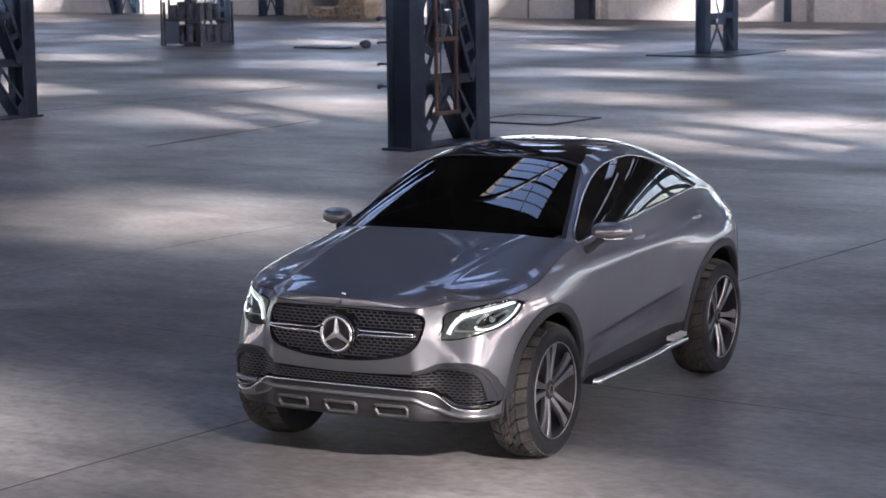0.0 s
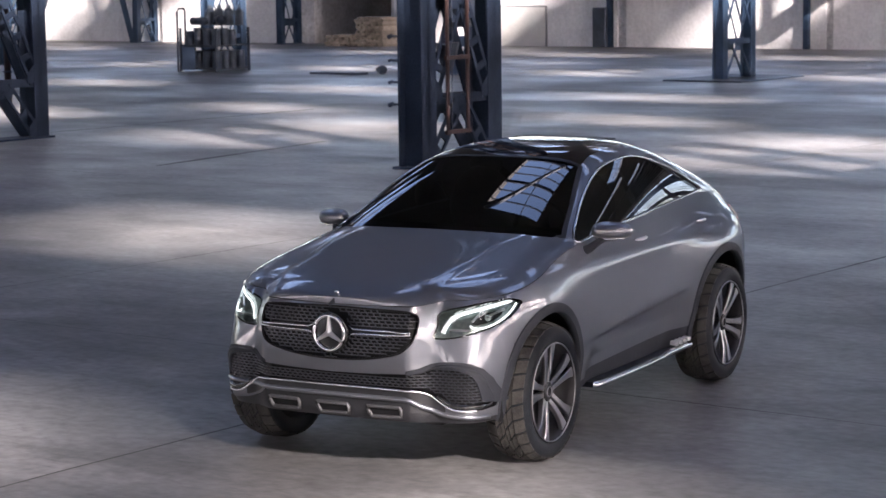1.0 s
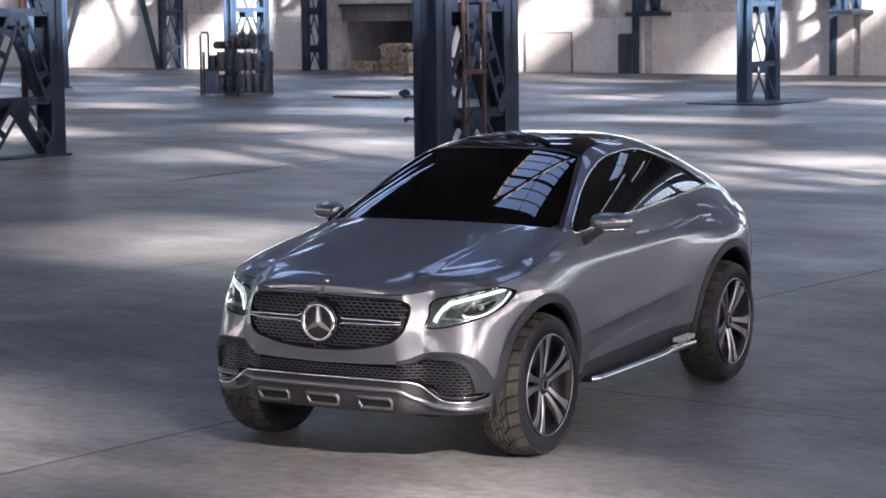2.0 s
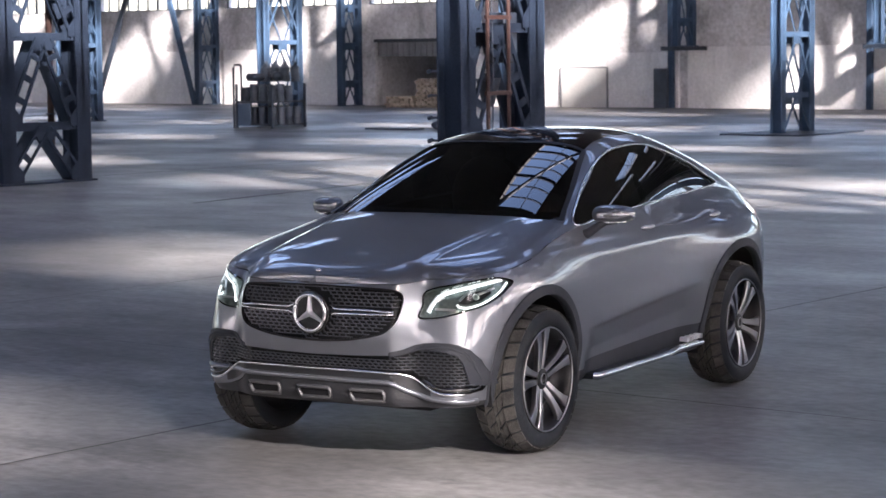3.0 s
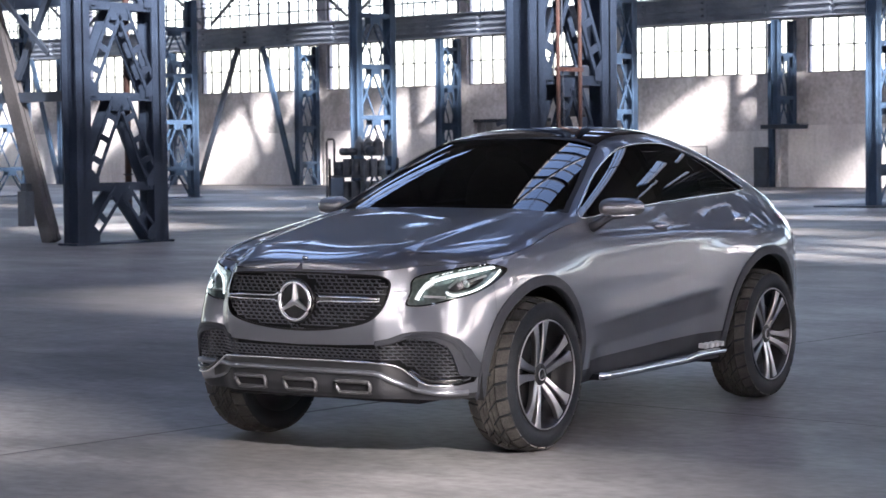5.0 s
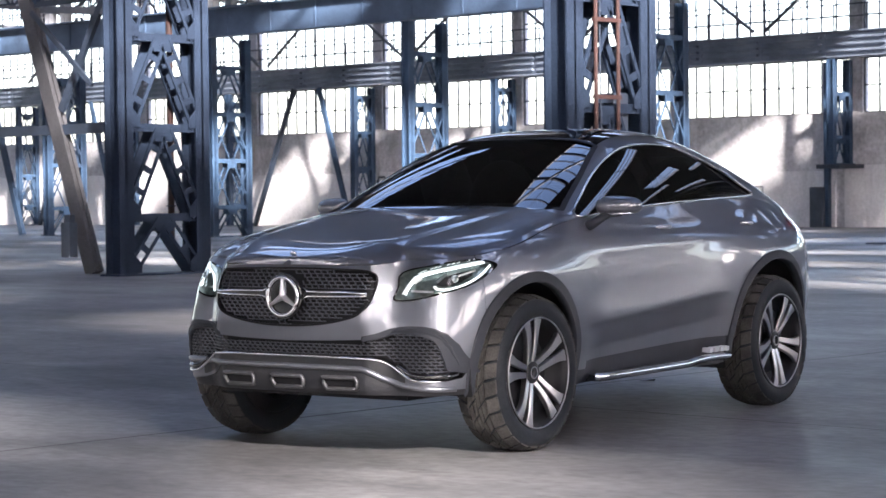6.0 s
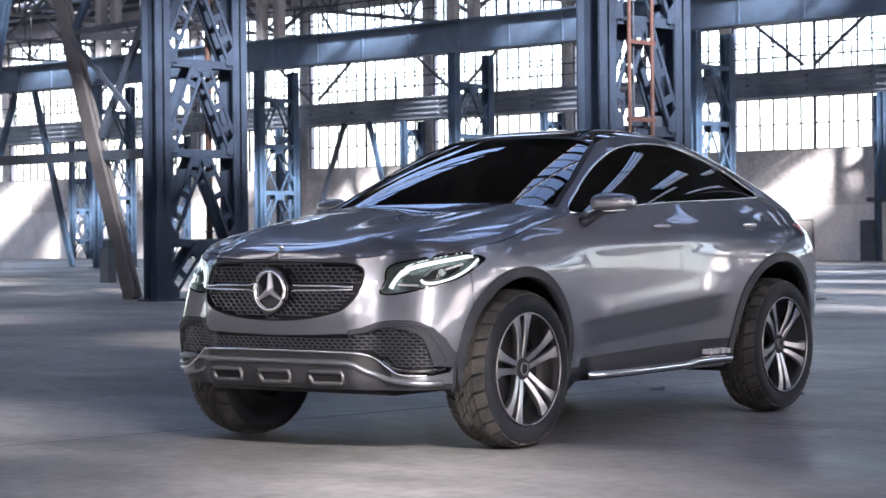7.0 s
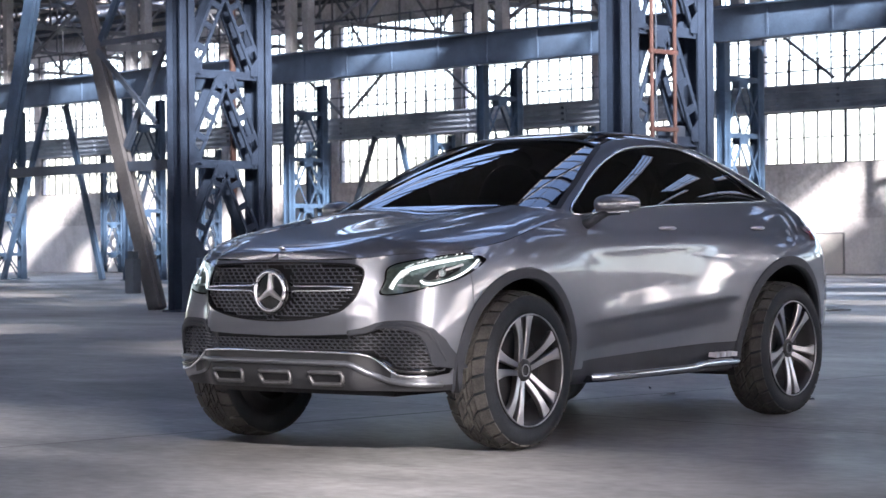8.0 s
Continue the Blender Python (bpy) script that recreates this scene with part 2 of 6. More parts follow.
def grid_with_holes(bm, x0, x1, y0, y1, holes, z0, z1):
    """A slab of flat strips with rectangular holes through it; holes are grouped in rows."""
    rows = {}
    for h in holes:
        a, b = max(h[0], x0 + 0.5), min(h[1], x1 - 0.5)
        if b - a > 0.3 and h[2] > y0 + 0.2 and h[3] < y1 - 0.2:
            rows.setdefault((h[2], h[3]), []).append((a, b))
    y = y0
    for (ya, yb), spans in sorted(rows.items()):
        box(bm, (x0, y, z0), (x1, ya, z1))
        x = x0
        for a, b in sorted(spans):
            box(bm, (x, ya, z0), (a, yb, z1))
            x = b
        box(bm, (x, ya, z0), (x1, yb, z1))
        y = yb
    box(bm, (x0, y, z0), (x1, y1, z1))
    return rows


bm = bmesh.new()
holes = [(a + SHIFT.x, b + SHIFT.x, c + SHIFT.y, d + SHIFT.y) for a, b, c, d in PATCHES]
sky_rows = grid_with_holes(bm, X0 - 0.4, X1 + 0.4, Y0 - 0.4, Y1 + 0.4, holes, ROOF_Z, ROOF_Z + 0.25)
ceiling = tagged(mesh_object("ceiling", bm, ROOF), "dark boarded hall roof with glazed skylight openings", "ceiling", kind="structure")


# back wall: brick parapet, two glazed tiers, piers on the bay lines
BAY = 8.25
PIERS = [-34.75 + BAY * k for k in range(-8, 8)]
SILL, MID0, MID1, TOP = 4.22, 6.25, 7.2, 11.6
bm = bmesh.new()
box(bm, (X0, Y1, 0), (-50.6, Y1 + 0.45, SILL))
box(bm, (-46.5, Y1, 0), (X1, Y1 + 0.45, SILL))
box(bm, (-50.6, Y1, 2.75), (-46.5, Y1 + 0.45, SILL))
box(bm, (X0, Y1, MID0), (X1, Y1 + 0.45, MID1))
box(bm, (X0, Y1, TOP), (X1, Y1 + 0.45, ROOF_Z))
for x in PIERS:
    box(bm, (x - 0.28, Y1 + 0.002, SILL), (x + 0.28, Y1 + 0.448, MID0))
    box(bm, (x - 0.28, Y1 + 0.002, MID1), (x + 0.28, Y1 + 0.448, TOP))
wall_north = tagged(mesh_object("wall_north", bm, BRICK), "grey brick hall wall with light shafts and high windows", "wall", kind="structure")
# whitewashed dado in front of the brick
bm = bmesh.new()
for a, b, h in ((X0, -68.0, 2.5), (-67.8, -59.6, 2.35), (-59.3, -51.4, 2.4), (-46.3, -35.6, 2.1), (-35.2, -26.9, 2.3), (-26.6, X1, 2.3)):
    box(bm, (a, Y1 - 0.10, 0), (b, Y1 - 0.004, h))
tagged(mesh_object("trim", bm, PLASTER), "whitewashed plaster dado along the hall wall", "wall panel", kind="structure")


def window_unit(k, x0, x1, z0, z1, cols, rows, y, mullions):
    """One glazed bay: frame bars, heavier mullions and every pane."""
    e = tagged(new(f"window_{k}"), "tall steel-framed industrial window with many panes, overexposed daylight", "window", kind="structure")
    bm = bmesh.new()
    for i in range(cols + 1):
        x = x0 + (x1 - x0) * i / cols
        t = 0.11 if i in mullions else 0.05
        box(bm, (x - t / 2, y - 0.03, z0), (x + t / 2, y + 0.05, z1))
    for j in range(rows + 1):
        z = z0 + (z1 - z0) * j / rows
        t = 0.052 if 0 < j < rows else 0.09
        box(bm, (x0, y - 0.02, z - t / 2), (x1, y + 0.04, z + t / 2))
    part("window_frame", bm, BAR, e)
    key = (round((x1 - x0) / cols, 3), round((z1 - z0) / rows, 3))
    if key not in PANE_MESH:
        b = bmesh.new()
        box(b, (-key[0] / 2 + 0.02, -0.004, -key[1] / 2 + 0.02), (key[0] / 2 - 0.02, 0.004, key[1] / 2 - 0.02))
        me = bpy.data.meshes.new("pane")
        b.to_mesh(me)
        b.free()
        me.materials.append(PANE)
        PANE_MESH[key] = me
    for i in range(cols):
        for j in range(rows):
            p = new("pane", PANE_MESH[key])
            p.parent = e
            p.location = (x0 + (i + 0.5) * key[0], y + 0.01, z0 + (j + 0.5) * key[1])
            p.visible_shadow = False
    return e


PANE_MESH = {}


# ---------------------------------------------------------------- steel frame
def laced_column(name, x, y, width, depth, height, mat, label, first=1.0, step=1.57, base=0.0, leg_w=None):
    """Two I-section legs apart along y, joined by battens and crossed lacing on both faces."""
    e = tagged(new(name), label, "column", group="hall columns")
    e.location = (x, y, 0)
    leg_w = leg_w or 0.46 * depth / 0.5
    half = width / 2 - leg_w / 2
    for s in (-1, 1):
        bm = bmesh.new()
        channel(bm, (0, s * half, base), (0, s * half, height), depth, leg_w, 0.035, (0, 1, 0))
        # plate riveted on the outer flange
        box(bm, (-depth / 2 + 0.04, s * (half + 0.02) - 0.03, base), (depth / 2 - 0.04, s * (half + 0.02) + 0.03, height - 0.01))
        part("leg", bm, mat, e)
    inner = half - leg_w / 2
    near = height > 10
    zs = [first + step * k for k in range(int((height - first) / step) + 1)]
    for z in zs:
        bm = bmesh.new()
        for f in (-1, 1):
            box(bm, (f * depth * 0.36 - 0.012, -half, z - 0.07), (f * depth * 0.36 + 0.012, half, z + 0.07))
        box(bm, (-depth * 0.36, -inner - 0.05, z - 0.012), (depth * 0.36, inner + 0.05, z + 0.012))
        part("batten", bm, mat, e)
    prev = base + 0.05
    for z in zs:
        bm = bmesh.new()
        for f in (-1, 1):
            fx = f * depth * 0.40
            for s in (-1, 1):
                top, foot = Vector((fx, s * 0.06, z - 0.06)), Vector((fx, s * (inner + 0.06), prev + (0.30 if prev > base + 0.1 and not near else 0.02)))
                if not near:
                    beam(bm, top, foot, 0.065, 0.03, (1, 0, 0))
                    if prev > base + 0.1 and f > 0:
                        beam(bm, (fx * 0.86, s * (inner + 0.04), z - 0.35), (fx * 0.86, s * 0.1, prev + 0.08), 0.05, 0.025, (1, 0, 0))
                    continue
                d = (foot - top).normalized()
                if f < 0:
                    # far face: one broad channel
                    beam(bm, top, foot, 0.20, 0.05, (1, 0, 0))
                    continue
                # near face: built-up diagonal of two angles with tie plates
                low = prev < base + 0.1
                side = Vector((0, -d.z, d.y)) * (0.10 if low else 0.115)
                for q in (-1, 1):
                    beam(bm, top + side * q, foot + side * q, 0.05 if low else 0.06, 0.035, (1, 0, 0))
                for q in ((0.12, 0.55) if low else (0.2, 0.45, 0.7)):
                    m = top + (foot - top) * q
                    beam(bm, m - side, m + side, 0.11, 0.025, (1, 0, 0))
                # gusset at the leg
                g = [(s * (inner + 0.10), prev + 0.42), (s * (inner - 0.16), prev + 0.16), (s * (inner - 0.16), prev), (s * (inner + 0.10), prev)]
                va = [bm.verts.new((fx + 0.024, y, zz)) for y, zz in g]
                vb = [bm.verts.new((fx + 0.036, y, zz)) for y, zz in g]
                for k in range(4):
                    bm.faces.new((va[k], va[(k + 1) % 4], vb[(k + 1) % 4], vb[k]))
                bm.faces.new(va[::-1])
                bm.faces.new(vb)
            # gusset plate
            box(bm, (fx - 0.008, -0.20, z - 0.24), (fx + 0.008, 0.20, z - 0.02))
        bmesh.ops.recalc_face_normals(bm, faces=bm.faces)
        part("lacing", bm, mat, e)
        prev = z
    bm = bmesh.new()
    box(bm, (-depth / 2 - 0.06, -width / 2 - 0.08, base), (depth / 2 + 0.06, width / 2 + 0.08, base + 0.035))
    part("base_plate", bm, mat, e)
    return e


ROW1_Y, ROW2_Y = 16.0, 40.35
LBL = "blue-grey riveted lattice steel column standing on the concrete floor"
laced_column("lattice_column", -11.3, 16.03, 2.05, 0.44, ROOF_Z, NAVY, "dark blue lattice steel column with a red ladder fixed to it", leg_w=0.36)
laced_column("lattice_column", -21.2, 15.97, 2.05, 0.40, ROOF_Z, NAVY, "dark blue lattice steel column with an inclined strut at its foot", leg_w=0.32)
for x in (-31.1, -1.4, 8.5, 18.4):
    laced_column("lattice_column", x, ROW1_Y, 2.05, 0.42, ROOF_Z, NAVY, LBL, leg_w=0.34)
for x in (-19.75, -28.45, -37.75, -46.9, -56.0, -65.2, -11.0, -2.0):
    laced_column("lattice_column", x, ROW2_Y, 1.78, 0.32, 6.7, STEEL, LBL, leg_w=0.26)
WALL_COL_Y = Y1 - 0.95
for x in (-34.85, -51.2, -59.5, -67.8, -26.6, -18.4, -76.0, -84.2):
    short = x > -40
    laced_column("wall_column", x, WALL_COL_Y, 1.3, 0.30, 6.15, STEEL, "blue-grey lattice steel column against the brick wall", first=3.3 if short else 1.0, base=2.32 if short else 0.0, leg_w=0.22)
    if short:
        # bracket ledge under the short column and the slim post beside it
        bm = bmesh.new()
        box(bm, (x - 0.5, Y1 - 1.75, 2.16), (x + 0.5, Y1 - 0.004, 2.315))
        tagged(mesh_object("wall_ledge", bm, STEEL_DARK), "dark steel ledge on the wall carrying a lattice column", "ledge")
        bm = bmesh.new()
        beam(bm, (x - 0.95, Y1 - 0.30, 0), (x - 0.95, Y1 - 0.30, 6.1), 0.2, 0.2)
        tagged(mesh_object("wall_post", bm, STEEL), "slim blue-grey steel post standing before the brick wall", "post")


def plate_girder(name, x0, x1, y, z0, z1, step, label, ribs=False, mat=None):
    e = tagged(new(name), label, "girder")
    mat = mat or STEEL
    bm = bmesh.new()
    box(bm, (x0, y - 0.02, z0 + 0.03), (x1, y + 0.02, z1 - 0.03))
    part("web", bm, mat, e)
    for z in (z0, z1 - 0.05):
        bm = bmesh.new()
        box(bm, (x0, y - 0.24, z), (x1, y + 0.24, z + 0.05))
        part("flange", bm, mat, e)
    n = int((x1 - x0) / step)
    bm0 = bmesh.new()
    box(bm0, (-0.035, -0.05, z0 + 0.05), (0.035, -0.02, z1 - 0.05))
    me = bpy.data.meshes.new("stiffener")
    bm0.to_mesh(me)
    bm0.free()
    me.materials.append(mat)
    for i in range(n + 1):
        s = new("stiffener", me)
        s.parent = e
        s.location = (x0 + 0.05 + (x1 - x0 - 0.1) * i / n, y, 0)
    if ribs:
        for k in range(1, 4):
            z = z0 + (z1 - z0) * k / 4
            bm = bmesh.new()
            for i in range(n):
                a = x0 + 0.05 + (x1 - x0 - 0.1) * i / n
                b = x0 + 0.05 + (x1 - x0 - 0.1) * (i + 1) / n
                box(bm, (a + 0.12, y - 0.2, z - 0.045), (b - 0.12, y - 0.02, z + 0.045))
            part("rib", bm, mat, e)
    return e


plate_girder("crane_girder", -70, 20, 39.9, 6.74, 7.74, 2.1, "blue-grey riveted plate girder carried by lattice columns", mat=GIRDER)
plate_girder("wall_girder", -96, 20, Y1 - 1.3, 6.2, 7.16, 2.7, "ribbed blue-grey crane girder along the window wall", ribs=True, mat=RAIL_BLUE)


def railing(name, x0, x1, y, z, label):
    e = tagged(new(name), label, "railing")
    bm = bmesh.new()
    beam(bm, (x0, y, z + 1.0), (x1, y, z + 1.0), 0.05, 0.05)
    beam(bm, (x0, y, z + 0.55), (x1, y, z + 0.55), 0.035, 0.035)
    part("rail", bm, STEEL_DARK, e)
    b = bmesh.new()
    beam(b, (0, 0, 0), (0, 0, 1.0), 0.05, 0.05)
    me = bpy.data.meshes.new("post")
    b.to_mesh(me)
    b.free()
    me.materials.append(STEEL_DARK)
    n = int((x1 - x0) / 1.4)
    for i in range(n + 1):
        p = new("post", me)
        p.parent = e
        p.location = (x0 + (x1 - x0) * i / n, y, z)
    return e


railing("walkway_railing", -70, 20, 40.5, 7.74, "dark steel railing on top of the girder")
railing("walkway_railing", -96, 20, Y1 - 0.8, 7.16, "dark steel railing along the window wall girder")


def strut(a, b, w, mat, label):
    """An inclined built-up strut of two channels with tie plates."""
    e = tagged(new("inclined_strut"), label, "strut", group="inclined bracing struts")
    a, b = Vector(a), Vector(b)
    d = (b - a).normalized()
    for s in (-1, 1):
        bm = bmesh.new()
        off = Vector((0, s * w * 0.14, 0))
        beam(bm, a + off, b + off, w * 0.9, w * 0.22, (0, 1, 0))
        part("channel", bm, mat, e)
    n = max(2, int((b - a).length / 0.9))
    for i in range(1, n):
        p = a + (b - a) * i / n
        bm = bmesh.new()
        beam(bm, p - d * 0.12, p + d * 0.12, w * 0.5, w * 0.3, (0, 1, 0))
        part("tie_plate", bm, mat, e)
    return e


strut_z = 2.6
SL = "inclined blue-grey steel bracing strut between columns"
SY = 15.6
strut((-22.55, SY, 0), (-25.6, SY, 8.1), 0.36, STRUT_GREY, "dark grey inclined bracing strut beside a lattice column")
strut((-21.4, SY, strut_z), (-27.2, SY, strut_z), 0.2, STEEL_DARK, "dark horizontal steel tie beam between column and strut")
strut((-28.25, SY, 0), (-25.75, SY, 8.1), 0.34, STEEL, SL)
strut((-21.5, SY, 5.95), (-23.45, SY, 2.95), 0.16, STEEL_DARK, SL)
strut((-21.4, SY, 4.94), (-24.2, SY, 4.90), 0.12, STEEL_DARK, SL)
strut((-21.4, SY, 4.62), (-24.0, SY, 4.80), 0.14, STEEL_PALE, SL)
strut((-24.2, SY, 4.95), (-22.6, SY, 7.3), 0.16, STEEL, SL)
strut((-24.05, SY - 0.2, 4.75), (-22.3, SY - 0.2, 3.35), 0.10, STEEL_DARK, SL)
strut((-58.65, ROW2_Y, 0), (-61.0, ROW2_Y, 6.74), 0.28, STEEL, SL)
strut((-65.4, ROW2_Y, 0), (-62.3, ROW2_Y, 6.74), 0.28, STEEL, SL)
for x in (-59.75, -76.2):
    strut((x, Y1 - 1.5, 0.0), (x - 1.95, Y1 - 1.5, 6.2), 0.26, STEEL, SL)
    strut((x - 6.3, Y1 - 1.5, 0.0), (x - 3.55, Y1 - 1.5, 6.2), 0.26, STEEL_DARK, SL)

# ---------------------------------------------------------------- the other walls, seen only in reflections
UPPER_Y, NORTH_Y = -10.4, 21.1   # no upper windows between these; unseen layout chosen to steer light on the car
bm = bmesh.new()
for x, s in ((X1, 1), (X0, -1)):
    xa, xb = (x, x + 0.4) if s > 0 else (x - 0.4, x)
    box(bm, (xa, Y0, 0), (xb, Y1, 3.2))
    box(bm, (xa, Y0, 6.4), (xb, Y1, 7.4))
    box(bm, (xa, UPPER_Y, 7.4), (xb, NORTH_Y, ROOF_Z))
    box(bm, (xa, Y0, 10.6), (xb, UPPER_Y, ROOF_Z))
    box(bm, (xa, NORTH_Y, 10.6), (xb, Y1, ROOF_Z))
    for k in range(13):
        y = Y0 + (Y1 - Y0) * k / 12
        for z0, z1 in ((3.2, 6.4), (7.4, 10.6)):
            if z0 > 7 and UPPER_Y - 5 < y < NORTH_Y:
                continue
            box(bm, (xa + 0.002, max(Y0, y - 0.5), z0), (xb - 0.002, min(Y1, y + 0.5), z1))
            for q in range(1, 6):
                yy = y + (Y1 - Y0) / 12 * q / 6
                if k < 12:
                    box(bm, (xa + 0.1, yy - 0.05, z0), (xb - 0.1, yy + 0.05, z1))
tagged(mesh_object("wall_east", bm, BRICK), "grey brick hall wall with window openings", "wall", kind="structure")
bm = bmesh.new()
box(bm, (X0, Y0 - 0.4, 0), (X1, Y0, 3.4))
box(bm, (X0, Y0 - 0.4, 6.6), (X1, Y0, ROOF_Z))
for k in range(15):
    x = X0 + (X1 - X0) * k / 14
    box(bm, (max(X0, x - 0.6), Y0 - 0.398, 3.4), (min(X1, x + 0.6), Y0 - 0.002, 6.6))
tagged(mesh_object("wall_south", bm, BRICK), "grey brick hall wall with a band of windows", "wall", kind="structure")



def frosted(name, color):
    """Translucent material for added sheets that scatter the daylight."""
    m = bpy.data.materials.new(name)
    m.use_nodes = True
    nt = m.node_tree
    nt.nodes.remove(nt.nodes["Principled BSDF"])
    tr = nt.nodes.new("ShaderNodeBsdfTranslucent")
    df = nt.nodes.new("ShaderNodeBsdfDiffuse")
    n = nt.nodes.new("ShaderNodeTexNoise")
    n.inputs["Scale"].default_value = 0.8
    n.inputs["Detail"].default_value = 5
    nt.links.new(nt.nodes.new("ShaderNodeNewGeometry").outputs["Position"], n.inputs["Vector"])
    mix = nt.nodes.new("ShaderNodeMix")
    mix.data_type = "RGBA"
    mix.inputs[6].default_value = (*color, 1)
    mix.inputs[7].default_value = (*(c * 0.8 for c in color), 1)
    nt.links.new(n.outputs[0], mix.inputs[0])
    for b in (tr, df):
        nt.links.new(mix.outputs[2], b.inputs[0])
    mx = nt.nodes.new("ShaderNodeMixShader")
    mx.inputs[0].default_value = 0.1
    nt.links.new(tr.outputs[0], mx.inputs[1])
    nt.links.new(df.outputs[0], mx.inputs[2])
    nt.links.new(mx.outputs[0], nt.nodes["Material Output"].inputs[0])
    return m


FROSTED = frosted("daylight_diffuser", (0.95, 0.95, 0.96))


def frosted_sheet(lo, hi):
    bm = bmesh.new()
    box(bm, lo, hi)
    tagged(mesh_object("diffuser_sheet", bm, FROSTED), "added diffuser sheet in an unseen window opening", "window", kind="structure")


# out-of-view sheets, added to soften window light on the car
for k in range(12):
    ya, yb = Y0 + (Y1 - Y0) * k / 12 + 0.5, Y0 + (Y1 - Y0) * (k + 1) / 12 - 0.5
    frosted_sheet((X1 + 0.18, ya, 3.2), (X1 + 0.188, yb, 6.4))
    if yb < UPPER_Y or ya > NORTH_Y:
        frosted_sheet((X1 + 0.18, ya, 7.4), (X1 + 0.188, yb, 10.6))
for k in range(14):
    xa, xb = X0 + (X1 - X0) * k / 14 + 0.6, X0 + (X1 - X0) * (k + 1) / 14 - 0.6
    frosted_sheet((xa, Y0 - 0.2, 3.4), (xb, Y0 - 0.192, 6.6))

# ---------------------------------------------------------------- the car: materials
PAINT = material("silver_metallic_paint", (0.150, 0.160, 0.184), 0.36, 0.74, 0.06, 2.0, (0.141, 0.150, 0.173), 0.05, 1100, 0.0, coat=1.0)
PAINT.node_tree.nodes["Principled BSDF"].inputs["Coat Roughness"].default_value = 0.035
CHROME = material("bright_chrome", (0.85, 0.85, 0.87), 0.08, 1.0)
SATIN = material("satin_metal", (0.55, 0.55, 0.57), 0.28, 1.0)
CLAD = material("dark_grey_cladding", (0.029, 0.032, 0.040), 0.55, 0.0, 0.2, 5.0, None, 0.1, 300, 0.1, 400)
SKID = material("dark_bumper_plastic", (0.017, 0.018, 0.022), 0.5, 0.0, 0.2, 5.0, None, 0.1, 300, 0.1, 400)
BLACK = material("black_plastic", (0.012, 0.012, 0.014), 0.45, 0.0, 0.2, 6.0)
GLOSS = material("black_gloss_roof", (0.006, 0.006, 0.007), 0.05, 0.0, coat=1.0)
MESHM = material("grille_mesh_metal", (0.10, 0.105, 0.12), 0.35, 0.9, 0.2, 20)
RUBBER = material("dusty_tyre_rubber", (0.008, 0.010, 0.014), 0.65, 0.0, 0.5, 7.0, (0.014, 0.016, 0.020), 0.2, 120, 0.15, 200)
TREAD = material("dusty_tread_rubber", (0.029, 0.028, 0.028), 0.85, 0.0, 0.5, 7.0, (0.070, 0.066, 0.062), 0.2, 120, 0.15, 200)
RIM = material("machined_alloy", (0.35, 0.35, 0.37), 0.28, 1.0)
BAND = material("dark_gloss_band", (0.012, 0.013, 0.016), 0.45, 0.0)
SLOT = material("dull_slot_metal", (0.15, 0.15, 0.16), 0.5, 0.8, 0.3, 12.0)
LAMP_BACK = material("lamp_reflector", (0.20, 0.235, 0.225), 0.30, 0.75, 0.5, 30.0)
STEP_PAD = material("brushed_step_pad", (0.62, 0.62, 0.64), 0.45, 0.6)
STAR = material("satin_emblem_metal", (0.62, 0.62, 0.65), 0.34, 1.0)
RIM_DARK = material("dark_alloy", (0.012, 0.012, 0.015), 0.5, 0.3)
LEATHER = material("dark_leather", (0.022, 0.022, 0.025), 0.5, 0.0, 0.2, 8.0)
for _m in (CLAD, BLACK, RUBBER, TREAD):
    _m.node_tree.nodes["Principled BSDF"].inputs["Specular IOR Level"].default_value = 0.2
RED_LENS = material("red_lamp_lens", (0.45, 0.01, 0.015), 0.12, 0.0, coat=1.0)


def tinted(name, color, mix_black):
    """Dark tinted glass: mostly absorbing, with a clear glossy face."""
    m = bpy.data.materials.new(name)
    m.use_nodes = True
    nt = m.node_tree
    nt.nodes.remove(nt.nodes["Principled BSDF"])
    tr = nt.nodes.new("ShaderNodeBsdfTransparent")
    tr.inputs[0].default_value = (*color, 1)
    gl = nt.nodes.new("ShaderNodeBsdfGlossy")
    gl.inputs["Roughness"].default_value = 0.015
    gl.inputs[0].default_value = (0.95, 0.97, 1.0, 1)
    fr = nt.nodes.new("ShaderNodeFresnel")
    fr.inputs[0].default_value = mix_black
    mx = nt.nodes.new("ShaderNodeMixShader")
    nt.links.new(fr.outputs[0], mx.inputs[0])
    nt.links.new(tr.outputs[0], mx.inputs[1])
    nt.links.new(gl.outputs[0], mx.inputs[2])
    nt.links.new(mx.outputs[0], nt.nodes["Material Output"].inputs[0])
    return m


CAR_GLASS = tinted("dark_tinted_car_glass", (0.10, 0.105, 0.12), 1.6)
LENS = tinted("clear_lamp_cover", (0.93, 0.95, 0.95), 1.4)


def glow(name, color, strength):
    m = bpy.data.materials.new(name)
    m.use_nodes = True
    b = m.node_tree.nodes["Principled BSDF"]
    b.inputs["Base Color"].default_value = (0.8, 0.8, 0.8, 1)
    b.inputs["Emission Color"].default_value = (*color, 1)
    b.inputs["Emission Strength"].default_value = strength
    return m


LED = glow("white_led_strip", (0.86, 1.0, 0.93), 0.2)
GUIDE = glow("frosted_light_guide", (0.80, 1.0, 0.92), 0.04)
LENS_GLASS = material("projector_lens", (0.30, 0.35, 0.34), 0.08, 0.3, coat=1.0)


